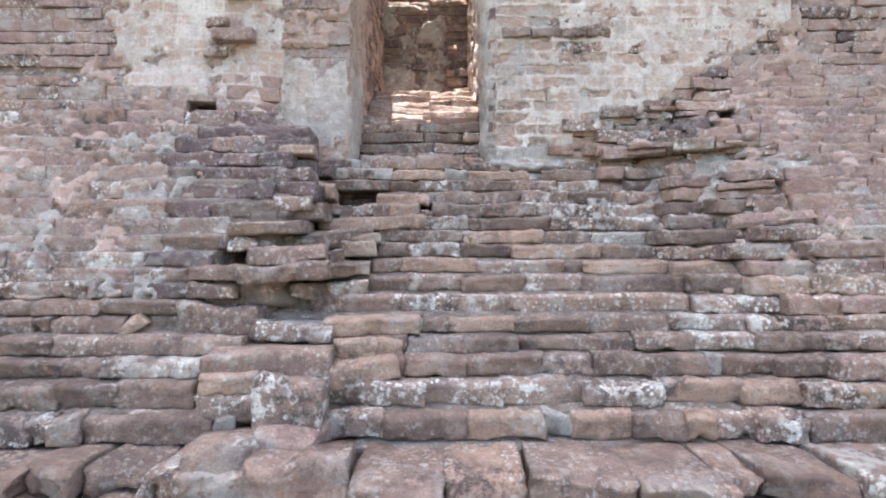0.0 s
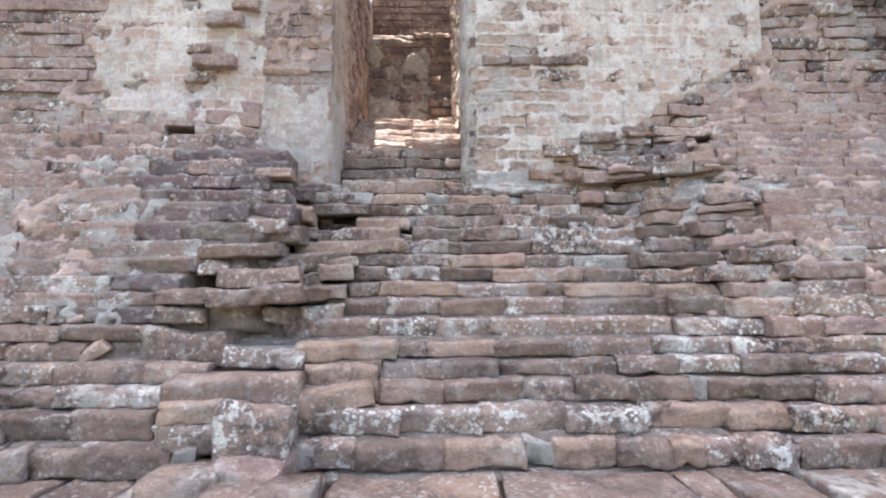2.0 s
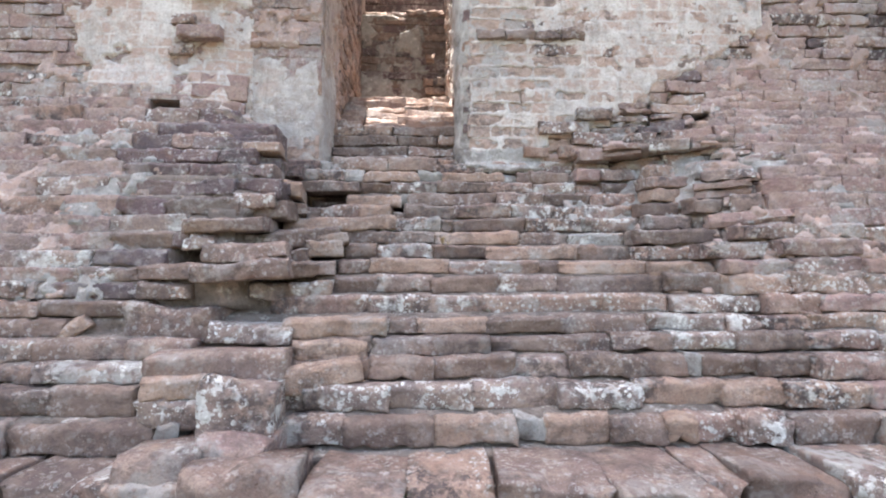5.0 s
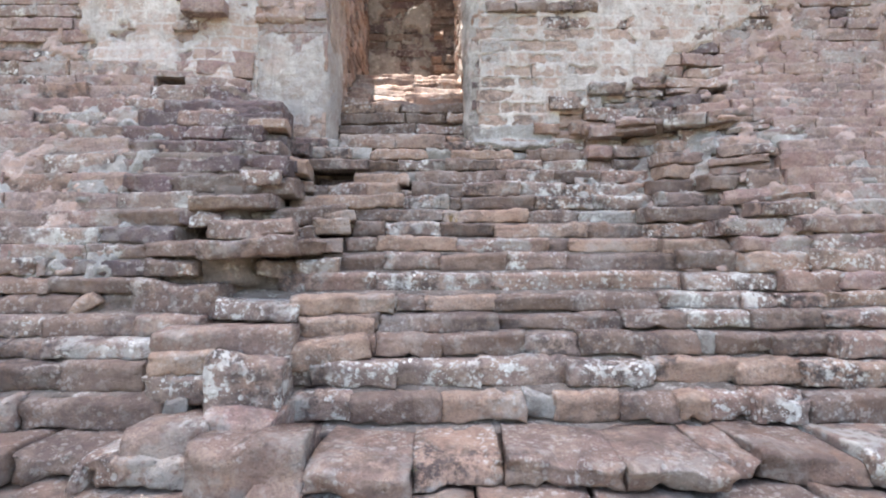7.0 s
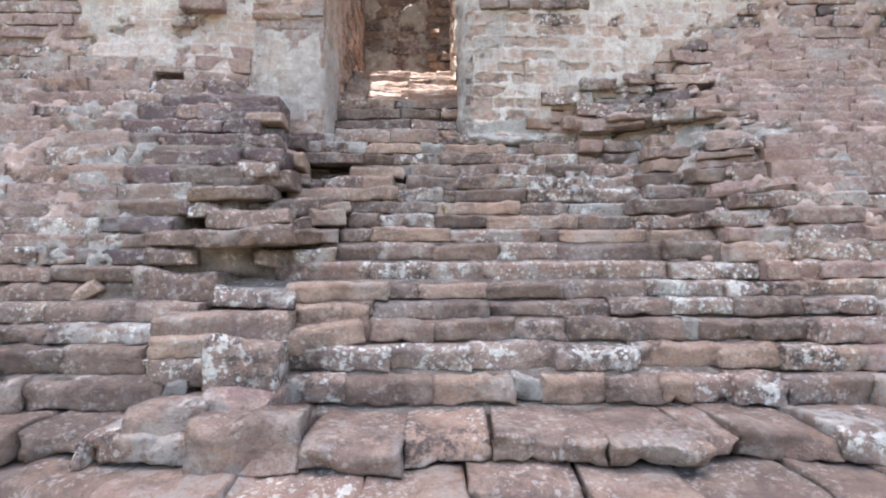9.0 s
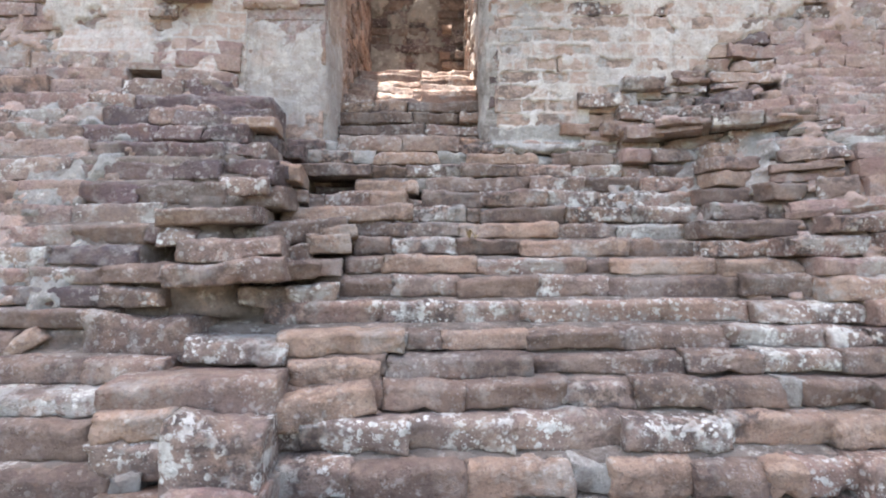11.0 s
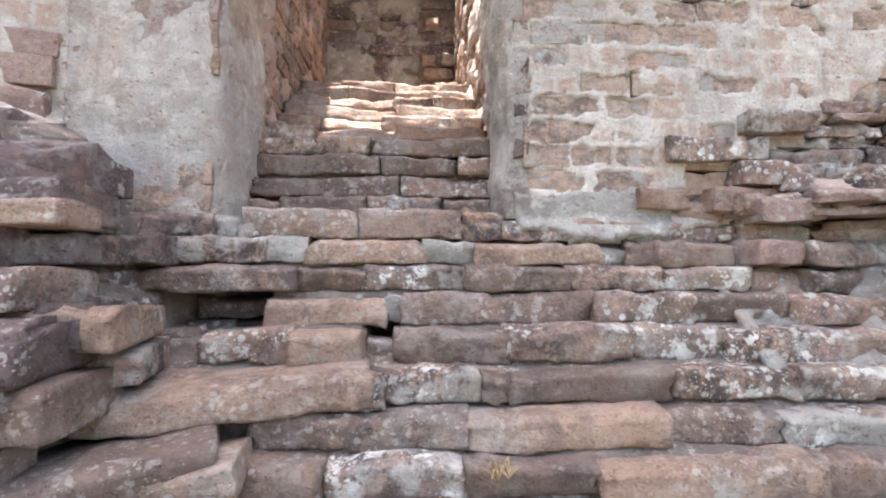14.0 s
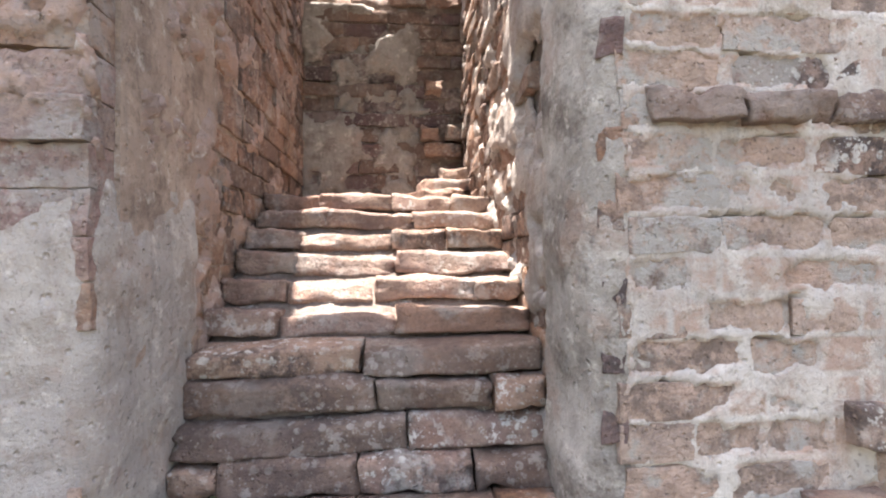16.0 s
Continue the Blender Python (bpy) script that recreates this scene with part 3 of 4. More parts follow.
# ---------------------------------------------------------------- pilaster and jambs
def strip(name, owner, outline, z0, z1, step, material, label="", amp=0.006):
    """An upright skin along a line of (x, y) corners, slightly uneven."""
    pts = []
    for (ax, ay), (bx, by) in zip(outline, outline[1:]):
        n = max(1, round(math.hypot(bx - ax, by - ay) / step))
        pts += [(ax + (bx - ax) * i / n, ay + (by - ay) * i / n) for i in range(n)]
    pts.append(outline[-1])
    nz = round((z1 - z0) / step)
    verts, faces = [], []
    for k in range(nz + 1):
        z = z0 + (z1 - z0) * k / nz
        for x, y in pts:
            d = noise.noise_vector((x * 6, y * 6, z * 6)) * amp + noise.noise_vector((x * 22, y * 22, z * 22)) * amp * 0.5 + noise.noise_vector((x * 55, y * 55, z * 55)) * amp * 0.2
            verts.append((x + d.x, y + d.y, z))
    w = len(pts)
    for k in range(nz):
        for i in range(w - 1):
            faces.append((k * w + i, k * w + i + 1, (k + 1) * w + i + 1, (k + 1) * w + i))
    return tagged(link_mesh(name, verts, faces, material, owner), label)


pilaster = tagged(relief("pilaster", -0.985, -0.505, -0.08, 2.2, 0.05, lambda x, z: 0.02, 0.3, MORTAR), "plastered brick pilaster beside the doorway", "pilaster", kind="structure")


def pilaster_coat(name, z0, z1, step, reach, material, label):
    """The coat round the front and the inner corner, swelling at the bands and the rows above them."""
    def worn(x, z):
        return 0.04 * ease(0.60, 0.98, z + 0.13 * patchy(x, z, 44, 7))

    line = [(-0.99, 0.05), (-0.985, -0.01)] + [(-0.97 + 0.44 * i / 22, -0.02) for i in range(23)] + [(-0.515, -0.012), (-0.498, 0.004), (-0.488, 0.028)] + [(-0.484 + 0.012 * i / 12, 0.05 + reach * i / 12) for i in range(13)]
    nz = round((z1 - z0) / step)
    verts, faces = [], []
    for k in range(nz + 1):
        z = z0 + (z1 - z0) * k / nz
        for n, (x, y) in enumerate(line):
            d = noise.noise_vector((x * 6, y * 6, z * 6)) * 0.010 + noise.noise_vector((x * 21, y * 21, z * 21)) * 0.006
            w_ = worn(x - y, z)
            verts.append((x + d.x - (w_ if y > -0.015 else 0), y + d.y + (w_ if y <= 0.03 else 0), z))
    w = len(line)
    for k in range(nz):
        for i in range(w - 1):
            faces.append((k * w + i, k * w + i + 1, (k + 1) * w + i + 1, (k + 1) * w + i))
    return tagged(link_mesh(name, verts, faces, material, pilaster), label)


pilaster_coat("plaster_coat", -0.07, 0.98, 0.016, 0.36, RENDER_GREY, "stained grey plaster coat")
skin("moulded_coat", pilaster, -0.985, -0.50, 0.80, 2.2, 0.014, lambda x, z: patchy(x, z, 101, 6.5) - 0.02, lambda x, z: -0.012 - 0.015 * ease(0.815, 0.83, z) * ease(0.93, 0.915, z), WASH, "worn pink plaster over brick courses")

jamb = tagged(relief("jamb", 0.505, 0.56, -0.08, 2.2, 0.05, lambda x, z: 0.05, 0.3, MORTAR), "cement-rendered door jamb with a splayed edge", "door jamb", kind="structure")
strip("render_coat", jamb, ((0.60, 0.0), (0.545, -0.006), (0.515, 0.004), (0.485, 0.03), (0.462, 0.10), (0.455, 0.24)), 0.0, 2.2, 0.014, JAMB, "rough grey cement coat with dark gaps", 0.013)

for zb, hb, mat in ((0.21, 0.07, "d"), (0.36, 0.05, "d"), (0.50, 0.08, "d"), (0.66, 0.06, "w"), (0.80, 0.08, "w"), (1.02, 0.08, "d")):
    lay(jamb, 0.497, 0.548, -0.004, zb, hb, "rough", DARK if mat == "d" else WARM, -24, 3, deep=0.3)

# ---------------------------------------------------------------- ground
def ground_sheet():
    rings = (0, 3, 8, 20, 60, 300, 3000)
    verts, faces = [], []
    for r in rings:
        for k in range(24):
            a = k * math.tau / 24
            verts.append((r * math.cos(a), -2 + r * math.sin(a), -2.2 + (0.03 * noise.noise((r * math.cos(a), r * math.sin(a), 0)))))
    for i in range(len(rings) - 1):
        for k in range(24):
            faces.append((i * 24 + k, (i + 1) * 24 + k, (i + 1) * 24 + (k + 1) % 24, i * 24 + (k + 1) % 24))
    return tagged(link_mesh("ground", verts, faces, EARTH), "dry earth with thin grass before the ruin", "ground", kind="structure")


ground_sheet()
# Unseen walls added beyond the brickwork, carrying the widened shade wall.
flat_wall("wall_beyond_left", -6.5, -WIDE - 0.004, -0.4, 2.0, -2.2, TOP, OLD, "unseen plain brick wall added beside the stairs, under the shade wall")
flat_wall("wall_beyond_right", WIDE + 0.004, 5.0, -0.4, 2.0, -2.2, TOP, OLD, "unseen plain brick wall added beside the stairs, under the shade wall")

skin("plaster", wall_right, 0.53, 2.7, -0.08, 2.2, 0.0105, right_mask, lambda x, z: front_y(x, z), PLASTER, "patchy pale plaster with bricks showing through")
skin("cement_patch", wall_right, 0.5, 1.05, -0.09, 0.22, 0.011, lambda x, z: 0.34 - ((x - 0.78) / 0.30) ** 2 * 0.3 - ((z - 0.02) / 0.085) ** 2 * 0.3 + 0.35 * patchy(x, z, 77, 7), lambda x, z: front_y(x, z) - 0.005, FILL, "grey cement patch at the foot of the jamb")
skin("plaster", wall_left, -2.6, -0.97, 0.2, 2.2, 0.014, left_mask, lambda x, z: front_y(x, z), PLASTER, "flaking pale plaster")

skin("cement_patch", wall_left, -3.4, -0.85, -0.95, 0.1, 0.018, lambda x, z: patchy(x, z, 57, 4.2) - 0.14 - 0.1 * ease(-0.3, -0.1, z) - ease(-1.3, -1.12, x), lambda x, z: front_y(x, z) + 0.007, FILL, "grey cement repair")
skin("lime_wash", wall_left, -3.5, -1.15, -0.9, 0.75, 0.018, lambda x, z: patchy(x, z, 41, 4.5) - 0.16 - 0.2 * ease(-1.6, -1.2, x), lambda x, z: front_y(x, z) + 0.004, WASH, "thin pinkish lime wash over brick")
skin("cement_patch", wall_right, 1.15, 2.6, -0.5, 0.7, 0.018, lambda x, z: patchy(x, z, 71, 4.0) - 0.18, lambda x, z: front_y(x, z) + 0.016, FILL, "grey cement pressed between broken bricks")
skin("cement_patch", wall_right, 1.3, 3.5, -0.9, 1.5, 0.018, lambda x, z: patchy(x, z, 63, 4.6) - 0.14 - 0.2 * ease(2.2, 1.9, x), lambda x, z: front_y(x, z) + 0.006, WASH, "thin pinkish lime wash over brick")

# ---------------------------------------------------------------- bricks of the stairs and side walls
hand = random.Random(11)
top = 0.0
for c, (bottom, joints) in enumerate(zip(BOTTOMS, [JOINTS.get(i, ()) for i in range(len(BOTTOMS))])):
    joints = list(joints)
    if not joints:
        joints = [-0.9, -0.4, 0.0, 0.4, 0.9, 1.4]
    right = random_joints(joints[-1], WIDE, *((0.14, 0.3) if bottom > -0.5 else (0.22, 0.5)), hand)
    if c > 15:
        place_course(wall_left, random_joints(-WIDE, joints[0], 0.22, 0.46, hand), bottom, top, 0.02, hand)
    place_course(stairs, joints, bottom, top, 0.017, hand)
    place_course(wall_right, right, bottom, top, 0.02, hand)
    top = bottom

for bottom, top, xs in ROWS_LEFT:
    place_course(wall_left, random_joints(-WIDE, xs[0], 0.26, 0.5, hand) + list(xs[1:]), bottom, top, 0.02, hand)


def place_panel(xs, z, h):
    for a, b in zip(xs, xs[1:]):
        lay(wall_right, a + 0.002, b - 0.002, front_y((a + b) / 2, z) - 0.010 + hand.uniform(-0.004, 0.003), z + 0.001, h - 0.006, "flush", OLD if 0.7 < z < 0.98 and hand.random() < 0.4 else PANEL, 0, hand.uniform(-0.5, 0.5), deep=0.4)


# broken ends of the flank, course behind course
for c in range(5):
    hi, lo = (0.0 if c == 0 else BOTTOMS[c - 1]), BOTTOMS[c]
    near, far = side_y((hi + lo) / 2), mid_y((hi + lo) / 2)
    y = near
    while y < far - 0.02:
        e = FLANK[c] + hand.uniform(-0.05, 0.07) - 0.12 * (y - near) * (1 if c < 4 else 0)
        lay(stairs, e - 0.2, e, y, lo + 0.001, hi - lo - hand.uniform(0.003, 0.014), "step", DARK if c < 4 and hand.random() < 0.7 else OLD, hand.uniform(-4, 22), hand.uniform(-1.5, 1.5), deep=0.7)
        y += 0.13

z = 0.0
while z < 2.15:
    h = PANEL_H
    if z > 0.55:
        place_course(wall_left, random_joints(-WIDE, -0.99, 0.2, 0.42, hand), z + 0.05, z + 0.05 + h, 0.02, hand)
    xs = ROWS[min(len(ROWS) - 1, round(z / PANEL_H))][0]
    e = edge_x(z + 0.04)
    xs = [v for v in xs if v < e + 0.1]
    place_panel(xs, z, h)
    place_course(wall_right, random_joints(xs[-1], WIDE, 0.11, 0.34, hand), z, z + h, 0.02, hand)
    z += h

# ledge of thick bricks over the panel beside the door
for a, b in ((0.60, 0.80), (0.80, 1.02), (1.03, 1.20), (1.22, 1.38)):
    lay(wall_right, a, b - 0.006, -0.036, 0.885, 0.08, "rough", BROWN, 0, hand.uniform(-1, 1))

# brick bridging the put-log hole
lay(wall_left, -1.69, -1.33, front_y(-1.5, 0.41) - 0.006, 0.39, 0.044, "wall", PINK, 0, 1.0)

# bricks left standing proud of the plaster
for owner, a, b, y, zb, h, mat in (
    (wall_left, -1.38, -1.12, -0.11, 1.14, 0.09, PINK), (wall_left, -1.51, -1.35, -0.09, 0.93, 0.07, OLD), (wall_left, -1.44, -1.16, -0.13, 0.82, 0.09, PINK), (wall_left, -1.52, -1.36, -0.08, 0.72, 0.07, OLD), (wall_left, -1.2, -1.02, -0.08, 1.27, 0.09, WARM),
    (wall_right, 0.92, 1.10, -0.05, 0.028, 0.08, WARM), (wall_right, 1.17, 1.48, -0.075, 0.025, 0.08, OLD), (wall_right, 1.27, 1.60, -0.085, 0.11, 0.085, OLD), (wall_right, 1.03, 1.38, -0.06, 0.20, 0.085, CRUST), (wall_right, 1.28, 1.50, -0.17, -0.02, 0.08, PINK), (wall_right, 1.30, 1.55, -0.085, 0.3, 0.075, CRUST), (wall_right, 1.26, 1.42, -0.16, -0.16, 0.08, PINK)):
    lay(owner, a, b, y, zb, h, "wall", mat, hand.uniform(-2, 2), hand.uniform(-1.5, 1.5), deep=0.9)

# bands of the pilaster
zb = 0.472
while zb < 2.1:
    out = 0.015 if 0.82 < zb + 0.044 < 0.93 else 0.0
    cut = -0.985 + hand.uniform(0.18, 0.3)
    for a, b in ((-0.985, cut), (cut, -0.497)):
        lay(pilaster, a, b - 0.002, -0.013 - out + hand.uniform(-0.005, 0.005), zb, 0.087, "flush", hand.choice((PANEL, WARM, PINK)), 0, hand.uniform(-0.6, 0.6), deep=0.5)
    zb += 0.0885
for a, b, zb, y in ((-0.98, -0.72, -0.075, -0.022), (-0.717, -0.50, -0.075, -0.028), (-0.75, -0.508, 0.012, -0.022), (-0.63, -0.508, 0.1, -0.020)):
    lay(pilaster, a, b, y, zb, 0.086, "flush", PANEL, 0, hand.uniform(-1, 1), deep=0.3)

# crumbled core of the flank, between the overhanging stones and the flight
for a, b, y, zb, h, turn, mat in (
    (-0.62, -0.38, -0.80, -0.735, 0.075, 10, BROWN), (-0.42, -0.22, -0.72, -0.70, 0.085, 16, TAN), (-0.40, -0.20, -0.66, -0.63, 0.06, 8, TAN), (-0.56, -0.34, -0.86, -0.81, 0.08, 24, BROWN), (-0.40, -0.24, -0.82, -0.80, 0.075, 14, BROWN),
    (-0.80, -0.62, -0.86, -0.90, 0.08, 4, DARK), (-0.64, -0.44, -0.90, -0.925, 0.09, 18, CRUST), (-0.46, -0.24, -0.88, -0.915, 0.085, 10, CRUST)):
    lay(stairs, a, b, y, zb, h, "rough", mat, turn, hand.uniform(-4, 4), deep=0.8)

# small stones wedged into the open course under the sill; the innermost is dark for the recess's shade
lay(stairs, 0.015, 0.105, -0.215, -0.437, 0.052, "step", OLD, 6, 8, deep=0.6)
lay(stairs, -0.46, -0.30, -0.10, -0.425, 0.07, "step", BROWN, 4, 0, deep=0.8)
lay(stairs, -0.56, -0.30, 0.0, -0.335, 0.07, "step", DARK, 0, 0, deep=0.8)

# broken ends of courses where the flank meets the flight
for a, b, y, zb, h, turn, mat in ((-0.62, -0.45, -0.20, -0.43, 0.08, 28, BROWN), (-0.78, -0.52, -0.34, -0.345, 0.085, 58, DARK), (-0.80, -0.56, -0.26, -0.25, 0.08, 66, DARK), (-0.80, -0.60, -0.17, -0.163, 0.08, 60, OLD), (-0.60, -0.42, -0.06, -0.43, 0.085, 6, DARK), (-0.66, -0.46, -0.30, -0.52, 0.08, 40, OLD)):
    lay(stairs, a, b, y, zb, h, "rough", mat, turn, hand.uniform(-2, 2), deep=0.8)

# stones that stick out of the broken flank
for a, b, y, zb, h, turn, tilt, mat in (
    (-0.97, -0.58, -0.93, -0.578, 0.078, 3, -3, SLAB), (-0.98, -0.82, -0.90, -0.664, 0.084, 0, 0, CRUST),
    (-0.80, -0.43, -1.06, -0.728, 0.086, 9, -4, SLAB), (-0.83, -0.40, -1.10, -0.822, 0.094, 8, -3, SLAB), (-1.14, -0.80, -1.02, -0.815, 0.074, 0, -1, BROWN), (-0.52, -0.28, -0.94, -0.81, 0.08, 32, -3, BROWN),
    (-0.64, -0.22, -0.70, -0.655, 0.115, 20, -4, BROWN), (-0.78, -0.60, -0.78, -0.66, 0.085, 6, -2, DARK), (-0.60, 0.06, -0.47, -0.528, 0.088, 11, -2, TAN),
    (-1.10, -0.90, -1.00, -0.90, 0.075, -3, 3, OLD), (-0.78, -0.48, -0.60, -0.345, 0.085, 8, 0, TAN), (-0.98, -0.70, -0.68, -0.42, 0.088, 3, 0, OLD), (-0.70, -0.46, -0.52, -0.44, 0.088, 14, 0, OLD),
    (-1.10, -0.70, -0.55, -0.075, 0.085, 14, -1, DARK), (-1.08, -0.70, -0.43, 0.012, 0.085, 16, 0, DARK), (-1.05, -0.72, -0.32, 0.10, 0.08, 18, 2, DARK)):
    lay(stairs, a, b, y, zb, h, "step", mat, turn, tilt, deep=1.2)
lay(stairs, -1.06, -0.80, -0.66, -0.255, 0.08, "rough", FILL, 2, 0, name="cement_filling", deep=0.7)
lay(stairs, -0.80, -0.70, -1.45, -1.452, 0.095, "rough", FILL, 6, 3, name="cement_filling", deep=0.5)
lay(stairs, 1.53, 1.71, -1.415, -1.487, 0.105, "slab", CRUST, -6, 5, deep=0.6)
for a, b, y, zb, h, turn, tilt, mat in (
    (-0.88, -0.34, -1.36, -1.218, 0.108, 4, 1, SLAB), (-0.87, -0.62, -1.41, -1.285, 0.09, 2, -2, TAN), (-0.89, -0.615, -1.44, -1.388, 0.108, -4, 2, CRUST),
    (-0.42, -0.02, -1.29, -1.275, 0.10, 16, -8, TAN), (-0.61, -0.335, -1.52, -1.40, 0.20, 4, 2, CRUST), (-0.36, -0.03, -1.17, -1.185, 0.085, 4, 1, TAN),
    (-0.42, 0.05, -1.10, -1.085, 0.088, 2, 0, TAN), (-0.745, -0.38, -1.13, -1.11, 0.092, 3, 2, CRUST), (-1.14, -0.75, -1.10, -1.10, 0.155, -2, -1, SLAB),
    (-0.58, -0.345, -1.62, -1.487, 0.12, -5, 4, PINK), (-0.80, -0.53, -1.67, -1.54, 0.135, 6, -3, SLAB), (-0.54, -0.18, -1.80, -1.585, 0.165, 5, 2, SLAB), (-1.40, -1.27, -1.08, -1.07, 0.075, 20, -38, TAN)):
    block = lay(None, a, b, y, zb, h, "slab" if h > 0.11 else "step", mat, turn, tilt, name="broken_block", deep=1.1)
    size = "large cubic" if h > 0.16 else "thick" if h > 0.11 else "flat"
    tone = {SLAB.name: "reddish", PINK.name: "pinkish", CRUST.name: "lichen-crusted grey", TAN.name: "light tan"}[mat.name]
    tagged(block, size + " " + tone + " broken brick block lying on the ruined steps", "brick block", "broken blocks on the steps")

# ---------------------------------------------------------------- bricks of the passage
top = 0.105
for c, (bottom, y, inner) in enumerate(zip(P_BOT, P_FRONT, P_JOINT)):
    high = (P_BOT[c + 1] if c + 1 < len(P_BOT) else 0.885) - bottom
    edges = [-IN] + list(inner) + [IN]
    for a, b in zip(edges, edges[1:]):
        lay(passage_steps, a + 0.003, b - 0.003, y + hand.uniform(-0.012, 0.012), bottom, high - 0.008, "step", (BROWN if hand.random() < 0.5 else OLD) if c < 4 else SLAB if -0.2 < (a + b) / 2 < 0.08 else hand.choice((SLAB, SLAB, WARM)), hand.uniform(-1.5, 1.5), hand.uniform(-0.8, 0.8), 0.0 if c < 4 else (hand.uniform(26, 32) if c < 8 and -0.2 < (a + b) / 2 < 0.08 else hand.uniform(2, 7)))
# landing and the sill slab
for r in range(4):
    for a, b in ((-IN, -0.17), (-0.17, 0.15), (0.15, IN)):
        lay(passage_steps, a + 0.004, b - 0.004, 1.3 + 0.2 * r, 0.80, 0.078 + hand.uniform(-0.006, 0.006), "step", WARM, 0, 0, deep=0.75)
for a, b in ((-0.40, -0.03), (-0.025, 0.31)):
    lay(passage_steps, a, b, -0.045, -0.075, 0.098, "wall", SLAB, deep=1.25)
lay(passage_steps, 0.315, 0.47, 0.02, -0.07, 0.10, "step", WARM)
# broken heap at the back
for a, b, y, zb, h, turn in ((0.12, 0.40, 1.42, 0.87, 0.08, -12), (0.22, 0.47, 1.5, 0.945, 0.075, 8), (0.2, 0.34, 1.3, 0.87, 0.06, 20), (0.3, 0.46, 1.62, 1.02, 0.07, -6)):
    lay(passage_steps, a, b, y, zb, h, "rough", WARM, turn, hand.uniform(-5, 5))


def turned_brick(owner, y0, y1, z, high, side, style, mat, out, lean=0.0):
    """A brick of a side wall of the passage, facing into it."""
    length = y1 - y0
    n = min(range(len(CLASSES)), key=lambda i: abs(math.log(CLASSES[i] / length)))
    ob = new("brick", rng.choice(stock(style, mat)[n]))
    ob.parent = owner
    x = side * (IN - out)
    ob.matrix_basis = pose(x, (y0 + y1) / 2, z, 0, lean, 90 if side < 0 else -90) @ Matrix.Diagonal((length / CLASSES[n], 0.5, high / HIGH, 1))


for owner, side, y_first in ((passage_left, -1, 0.3), (passage_right, 1, 0.2)):
    z = -0.02
    while z < 2.68:
        hs = hand.uniform(0.082, 0.094)
        low = np.interp(z, (0, 0.3, 0.9), (0.0, 0.3, 1.0))
        if side < 0:
            y_first = 0.36 if z < 0.7 else 0.12
        ys = random_joints(y_first + hand.uniform(-0.04, 0.06), 1.95, 0.14, 0.3, hand)
        for a, b in zip(ys, ys[1:]):
            if b < low - 0.25 or b - a < 0.03:
                continue
            far = ease(0.5, 1.3, a)
            turned_brick(owner, a + 0.003, b - 0.003, z, hs - 0.005, side, "rough" if far > 0.3 and side > 0 else "wall", BROWN if side < 0 and hand.random() < 0.25 else WARM, hand.uniform(-0.006, 0.008) + (0.03 if side > 0 else 0.016) * far * hand.random())
        z += hs

def side_skin(owner, side, y0, y1, z0, z1, step, mask, material, label):
    """Mortar and plaster left on a side wall of the passage."""
    ny, nz = round((y1 - y0) / step), round((z1 - z0) / step)
    verts, faces, keep = [], [], []
    for k in range(nz + 1):
        for i in range(ny + 1):
            y, z = y0 + (y1 - y0) * i / ny, z0 + (z1 - z0) * k / nz
            m = mask(y, z)
            out = -0.02 + (0.030 if side > 0 else 0.025) * ease(-0.1, 0.1, m) + 0.006 * noise.noise((y * 9, side, z * 9)) + 0.005 * noise.noise((y * 30, side, z * 30)) + 0.003 * noise.noise((y * 70, side, z * 70))
            verts.append((side * (IN - out), y, z))
            keep.append(m > -0.14)
    w = ny + 1
    for k in range(nz):
        for i in range(ny):
            q = (k * w + i, k * w + i + 1, (k + 1) * w + i + 1, (k + 1) * w + i)
            if any(keep[j] for j in q):
                faces.append(q)
    ob = link_mesh("plaster", verts, faces, material, owner)
    solid = ob.modifiers.new("thickness", "SOLIDIFY")
    solid.thickness, solid.offset = 0.015, 0.0
    return tagged(ob, label)


side_skin(passage_left, -1, 0.05, 1.9, 0.0, 2.6, 0.014, lambda y, z: patchy(y, z, 81, 5.0) - 0.22 - 0.35 * ease(0.5, 0.35, y) * ease(0.7, 0.8, z) + 0.3 * ease(0.6, 0.3, z) - 1.5 * ease(0.42, 0.36, y) * ease(0.78, 0.72, z), WASH, "pinkish plaster remains")
side_skin(passage_left, -1, 0.05, 1.9, 0.3, 2.6, 0.014, lambda y, z: patchy(y, z, 87, 7.0) - 0.3 - 1.5 * ease(0.42, 0.36, y) * ease(0.78, 0.72, z), WASH, "crumbling pink plaster")
side_skin(passage_right, 1, 0.2, 1.9, 0.0, 2.6, 0.014, lambda y, z: patchy(y, z, 93, 4.0) - 0.08, RENDER_GREY, "grey plaster remains")

z = 0.84
while z < 2.1:
    hs = hand.uniform(0.084, 0.096)
    xs = random_joints(-IN, IN, 0.18, 0.36, hand)
    for a, b in zip(xs, xs[1:]):
        if b - a > 0.04:
            # Many dark bricks: part of this wall's shade is put into their colour.
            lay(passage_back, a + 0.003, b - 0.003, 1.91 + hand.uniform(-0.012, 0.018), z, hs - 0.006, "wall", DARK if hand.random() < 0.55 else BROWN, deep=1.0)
    z += hs
skin("plaster", passage_back, -IN, IN, 0.86, 2.12, 0.02, lambda x, z: patchy(x, z, 31, 3.6) - 0.04 - 0.3 * ease(0.0, 0.35, x) + 0.25 * ease(1.6, 1.3, z) * ease(0.0, -0.2, x), lambda x, z: 1.9, FILL, "grey plaster remains on the back wall")
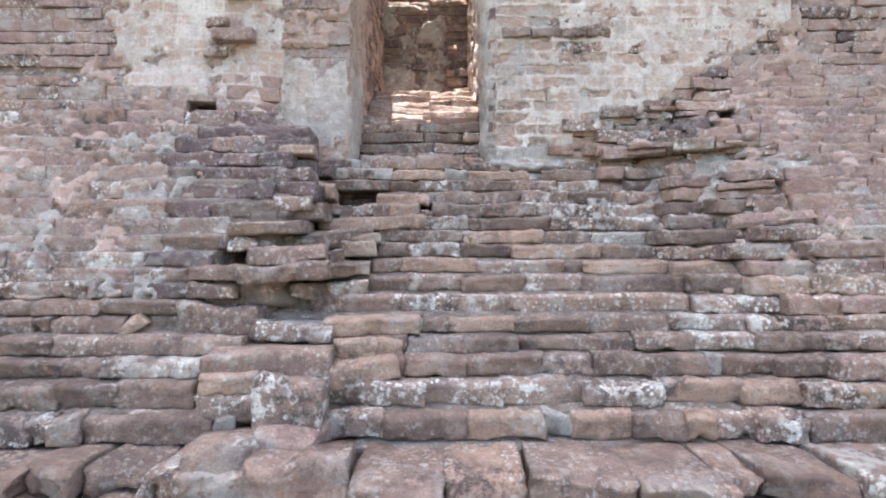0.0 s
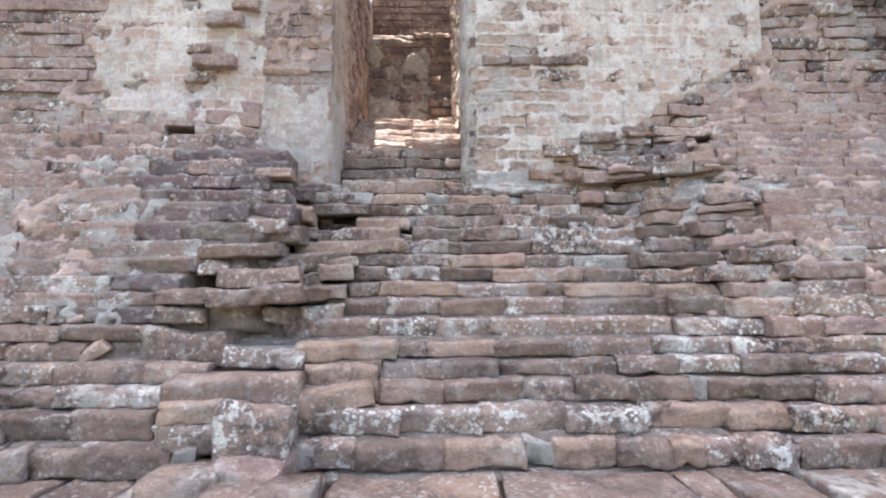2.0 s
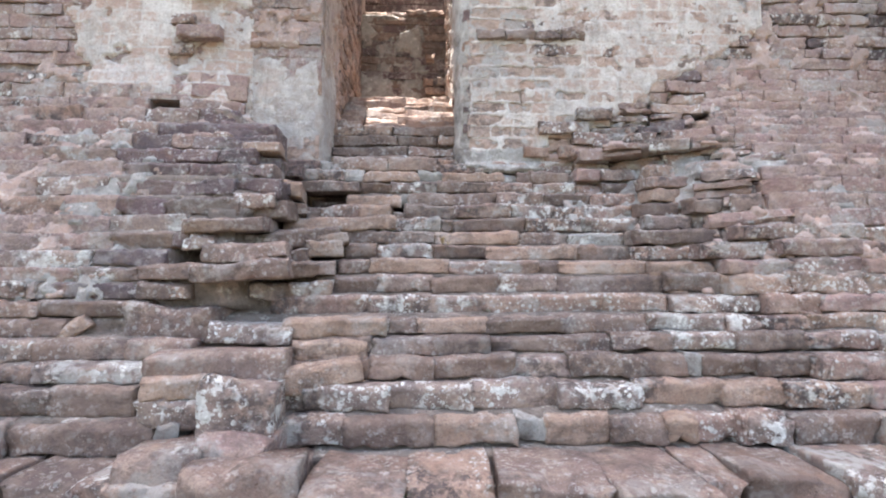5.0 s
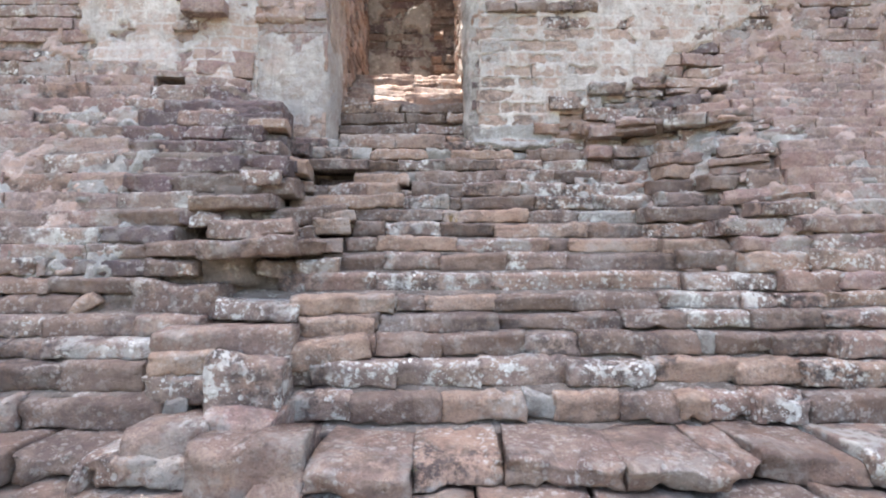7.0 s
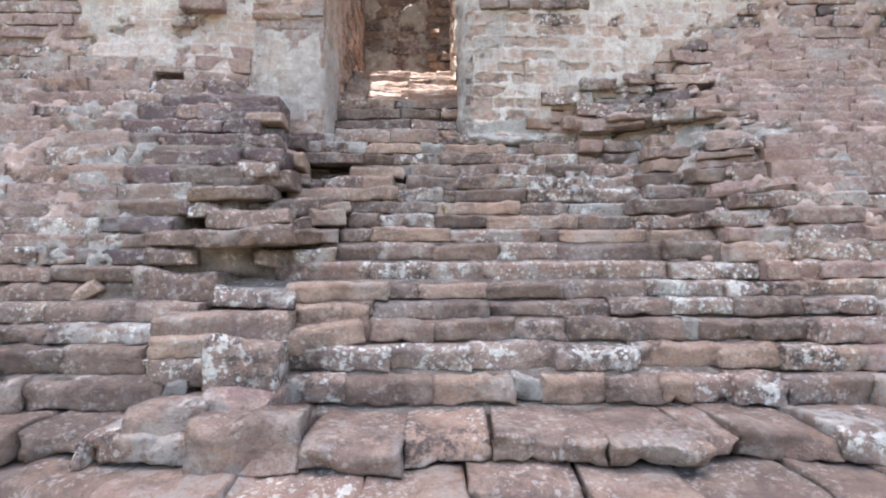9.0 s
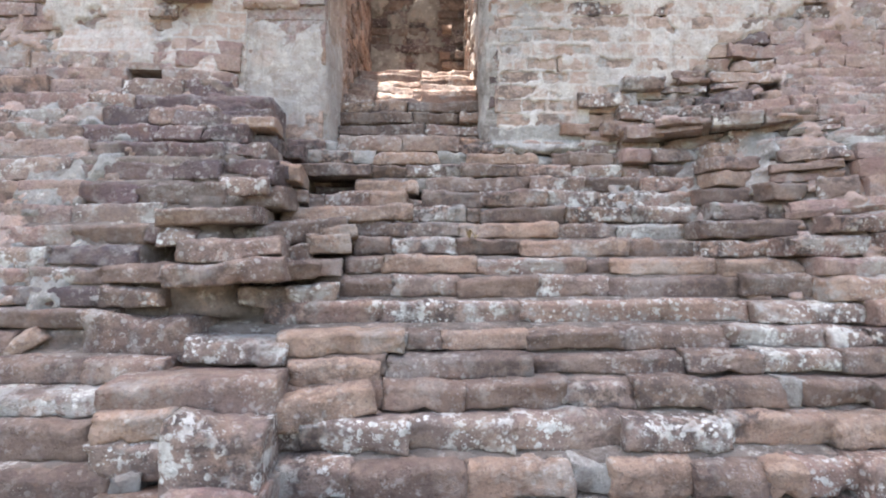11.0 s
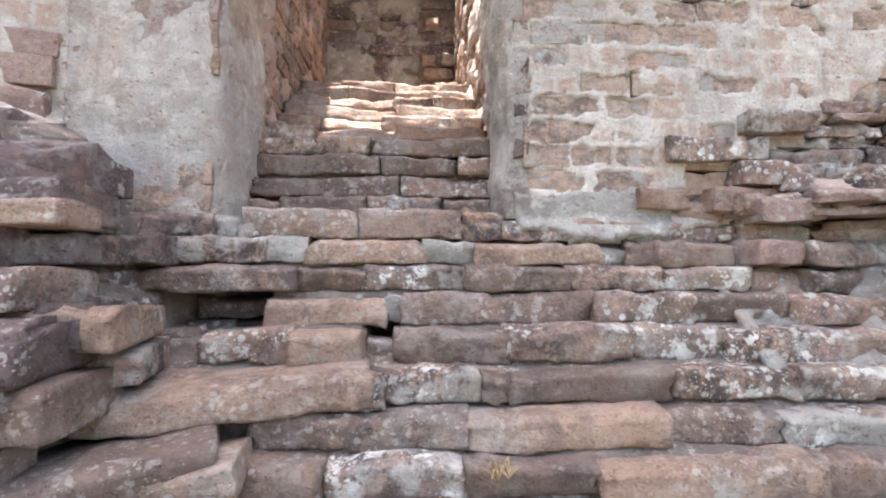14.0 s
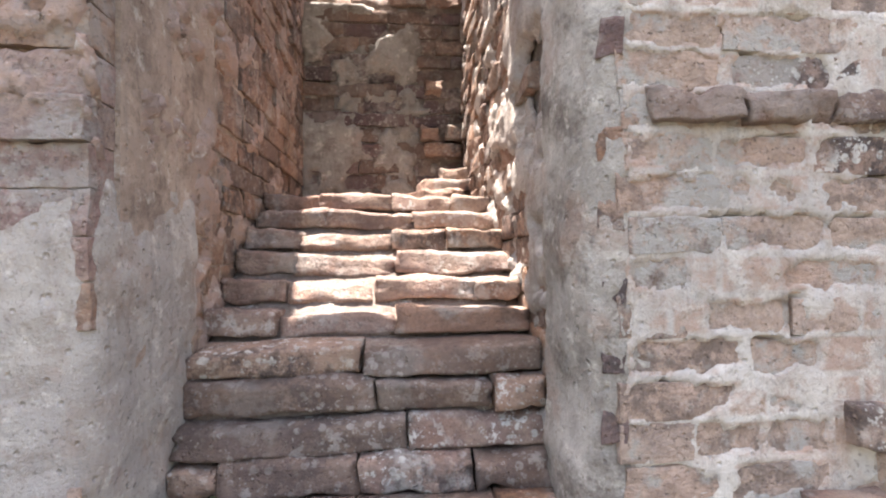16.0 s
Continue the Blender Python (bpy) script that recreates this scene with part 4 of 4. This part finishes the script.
for a, b, y, zb in ((0.20, 0.32, 1.84, 1.30), (0.36, 0.48, 1.83, 1.31), (0.24, 0.34, 1.83, 1.585), (0.24, 0.46, 1.84, 1.21)):
    lay(passage_back, a, b, y, zb, 0.08, "rough", WARM)
for a, b in ((-0.47, -0.2), (-0.19, 0.02), (0.03, 0.25), (0.26, 0.47)):
    lay(passage_back, a, b, 1.93 + hand.uniform(-0.03, 0.03), 2.13, 0.07, "rough", WARM, hand.uniform(-6, 6), deep=1.3)
z = 1.7
while z < 3.5:
    xs = random_joints(-0.5, 0.5, 0.2, 0.36, hand)
    for a, b in zip(xs, xs[1:]):
        if b - a > 0.04:
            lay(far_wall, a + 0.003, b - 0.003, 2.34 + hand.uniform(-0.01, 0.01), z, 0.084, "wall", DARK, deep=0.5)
    z += 0.09


# ---------------------------------------------------------------- weeds in the joints
STRAW = Nodes("dry_straw", 0.7)
STRAW = STRAW.done(STRAW.mix(STRAW.band(STRAW.noise(40), 0.4, 0.6), (0.36, 0.28, 0.17), (0.25, 0.18, 0.11)), STRAW.noise(90), 0.3, 0.002)


def weed(x, y, z, size, blades, seed, label, material=LEAF):
    own = random.Random(seed)
    root = new("weed")
    root.matrix_basis = pose(x, y, z)
    tagged(root, label, "plant", "weeds in the joints")
    for n in range(blades):
        a, out, up = own.uniform(0, math.tau), own.uniform(0.4, 1.0) * size, own.uniform(0.3, 0.9) * size
        w = size * 0.07
        dx, dy = math.cos(a), math.sin(a)
        verts, steps = [], 5
        for i in range(steps + 1):
            t = i / steps
            px, py, pz = dx * out * t, dy * out * t, up * math.sin(t * 2.2)
            h = w * (1 - t) ** 0.7 * (0.5 + t * 1.6 if t < 0.3 else 1)
            verts += [(px - dy * h, py + dx * h, pz), (px, py, pz + h * 0.4), (px + dy * h, py - dx * h, pz)]
        faces = []
        for i in range(steps):
            for k in range(2):
                faces.append((i * 3 + k, i * 3 + k + 1, i * 3 + k + 4, i * 3 + k + 3))
        link_mesh("blade", verts, faces, material, root)


weed(0.13, -1.72, -1.56, 0.07, 9, 1, "thin grass tuft growing between worn step slabs")
weed(0.02, -1.74, -1.56, 0.05, 7, 2, "thin grass tuft growing between worn step slabs")
weed(0.72, -1.73, -1.57, 0.04, 7, 3, "tiny green weed at the foot of a slab")
weed(-0.36, 0.2, 0.03, 0.035, 8, 4, "tiny green weed beside the door sill")
weed(-0.92, -1.62, -1.57, 0.05, 9, 5, "small green weed between broken stones")


weed(0.33, -0.60, -0.625, 0.06, 12, 6, "dry straw-coloured root tuft in a step joint", STRAW)
weed(0.36, -0.58, -0.625, 0.045, 9, 7, "dry straw-coloured root tuft in a step joint", STRAW)

# ---------------------------------------------------------------- the bricks farthest out become one mesh for each wall
def join_rest(owner, most=300):
    """Keeps the bricks nearest to the walked line as parts and joins the others into one mesh."""
    parts = [o for o in owner.children if o.name.split(".")[0] == "brick"]
    if len(parts) <= most:
        return
    def away(o):
        p = o.matrix_basis.translation
        return abs(p.x) + 0.8 * abs(p.z - 0.2) + 0.6 * max(0.0, p.y)
    parts.sort(key=away)
    rest = parts[most:]
    verts, faces, mats, kinds = [], [], [], []
    for o in rest:
        me, m = o.data, np.array(o.matrix_basis)
        co = np.empty(len(me.vertices) * 3)
        me.vertices.foreach_get("co", co)
        co = co.reshape(-1, 3) @ m[:3, :3].T + m[:3, 3]
        base = len(verts)
        verts += co.tolist()
        mat = me.materials[0]
        if mat not in kinds:
            kinds.append(mat)
        for f in me.polygons:
            faces.append([base + v for v in f.vertices])
            mats.append(kinds.index(mat))
    me = bpy.data.meshes.new("brickwork")
    me.from_pydata(verts, [], faces)
    for mat in kinds:
        me.materials.append(mat)
    me.polygons.foreach_set("material_index", mats)
    me.polygons.foreach_set("use_smooth", [True] * len(me.polygons))
    me.update()
    ob = new("brickwork", me)
    ob.parent = owner
    tagged(ob, "farther old brickwork", kind="stuff")
    for o in rest:
        bpy.data.objects.remove(o)


for owner in (stairs, wall_left, wall_right, passage_left, passage_right, passage_back, far_wall, passage_steps):
    join_rest(owner)
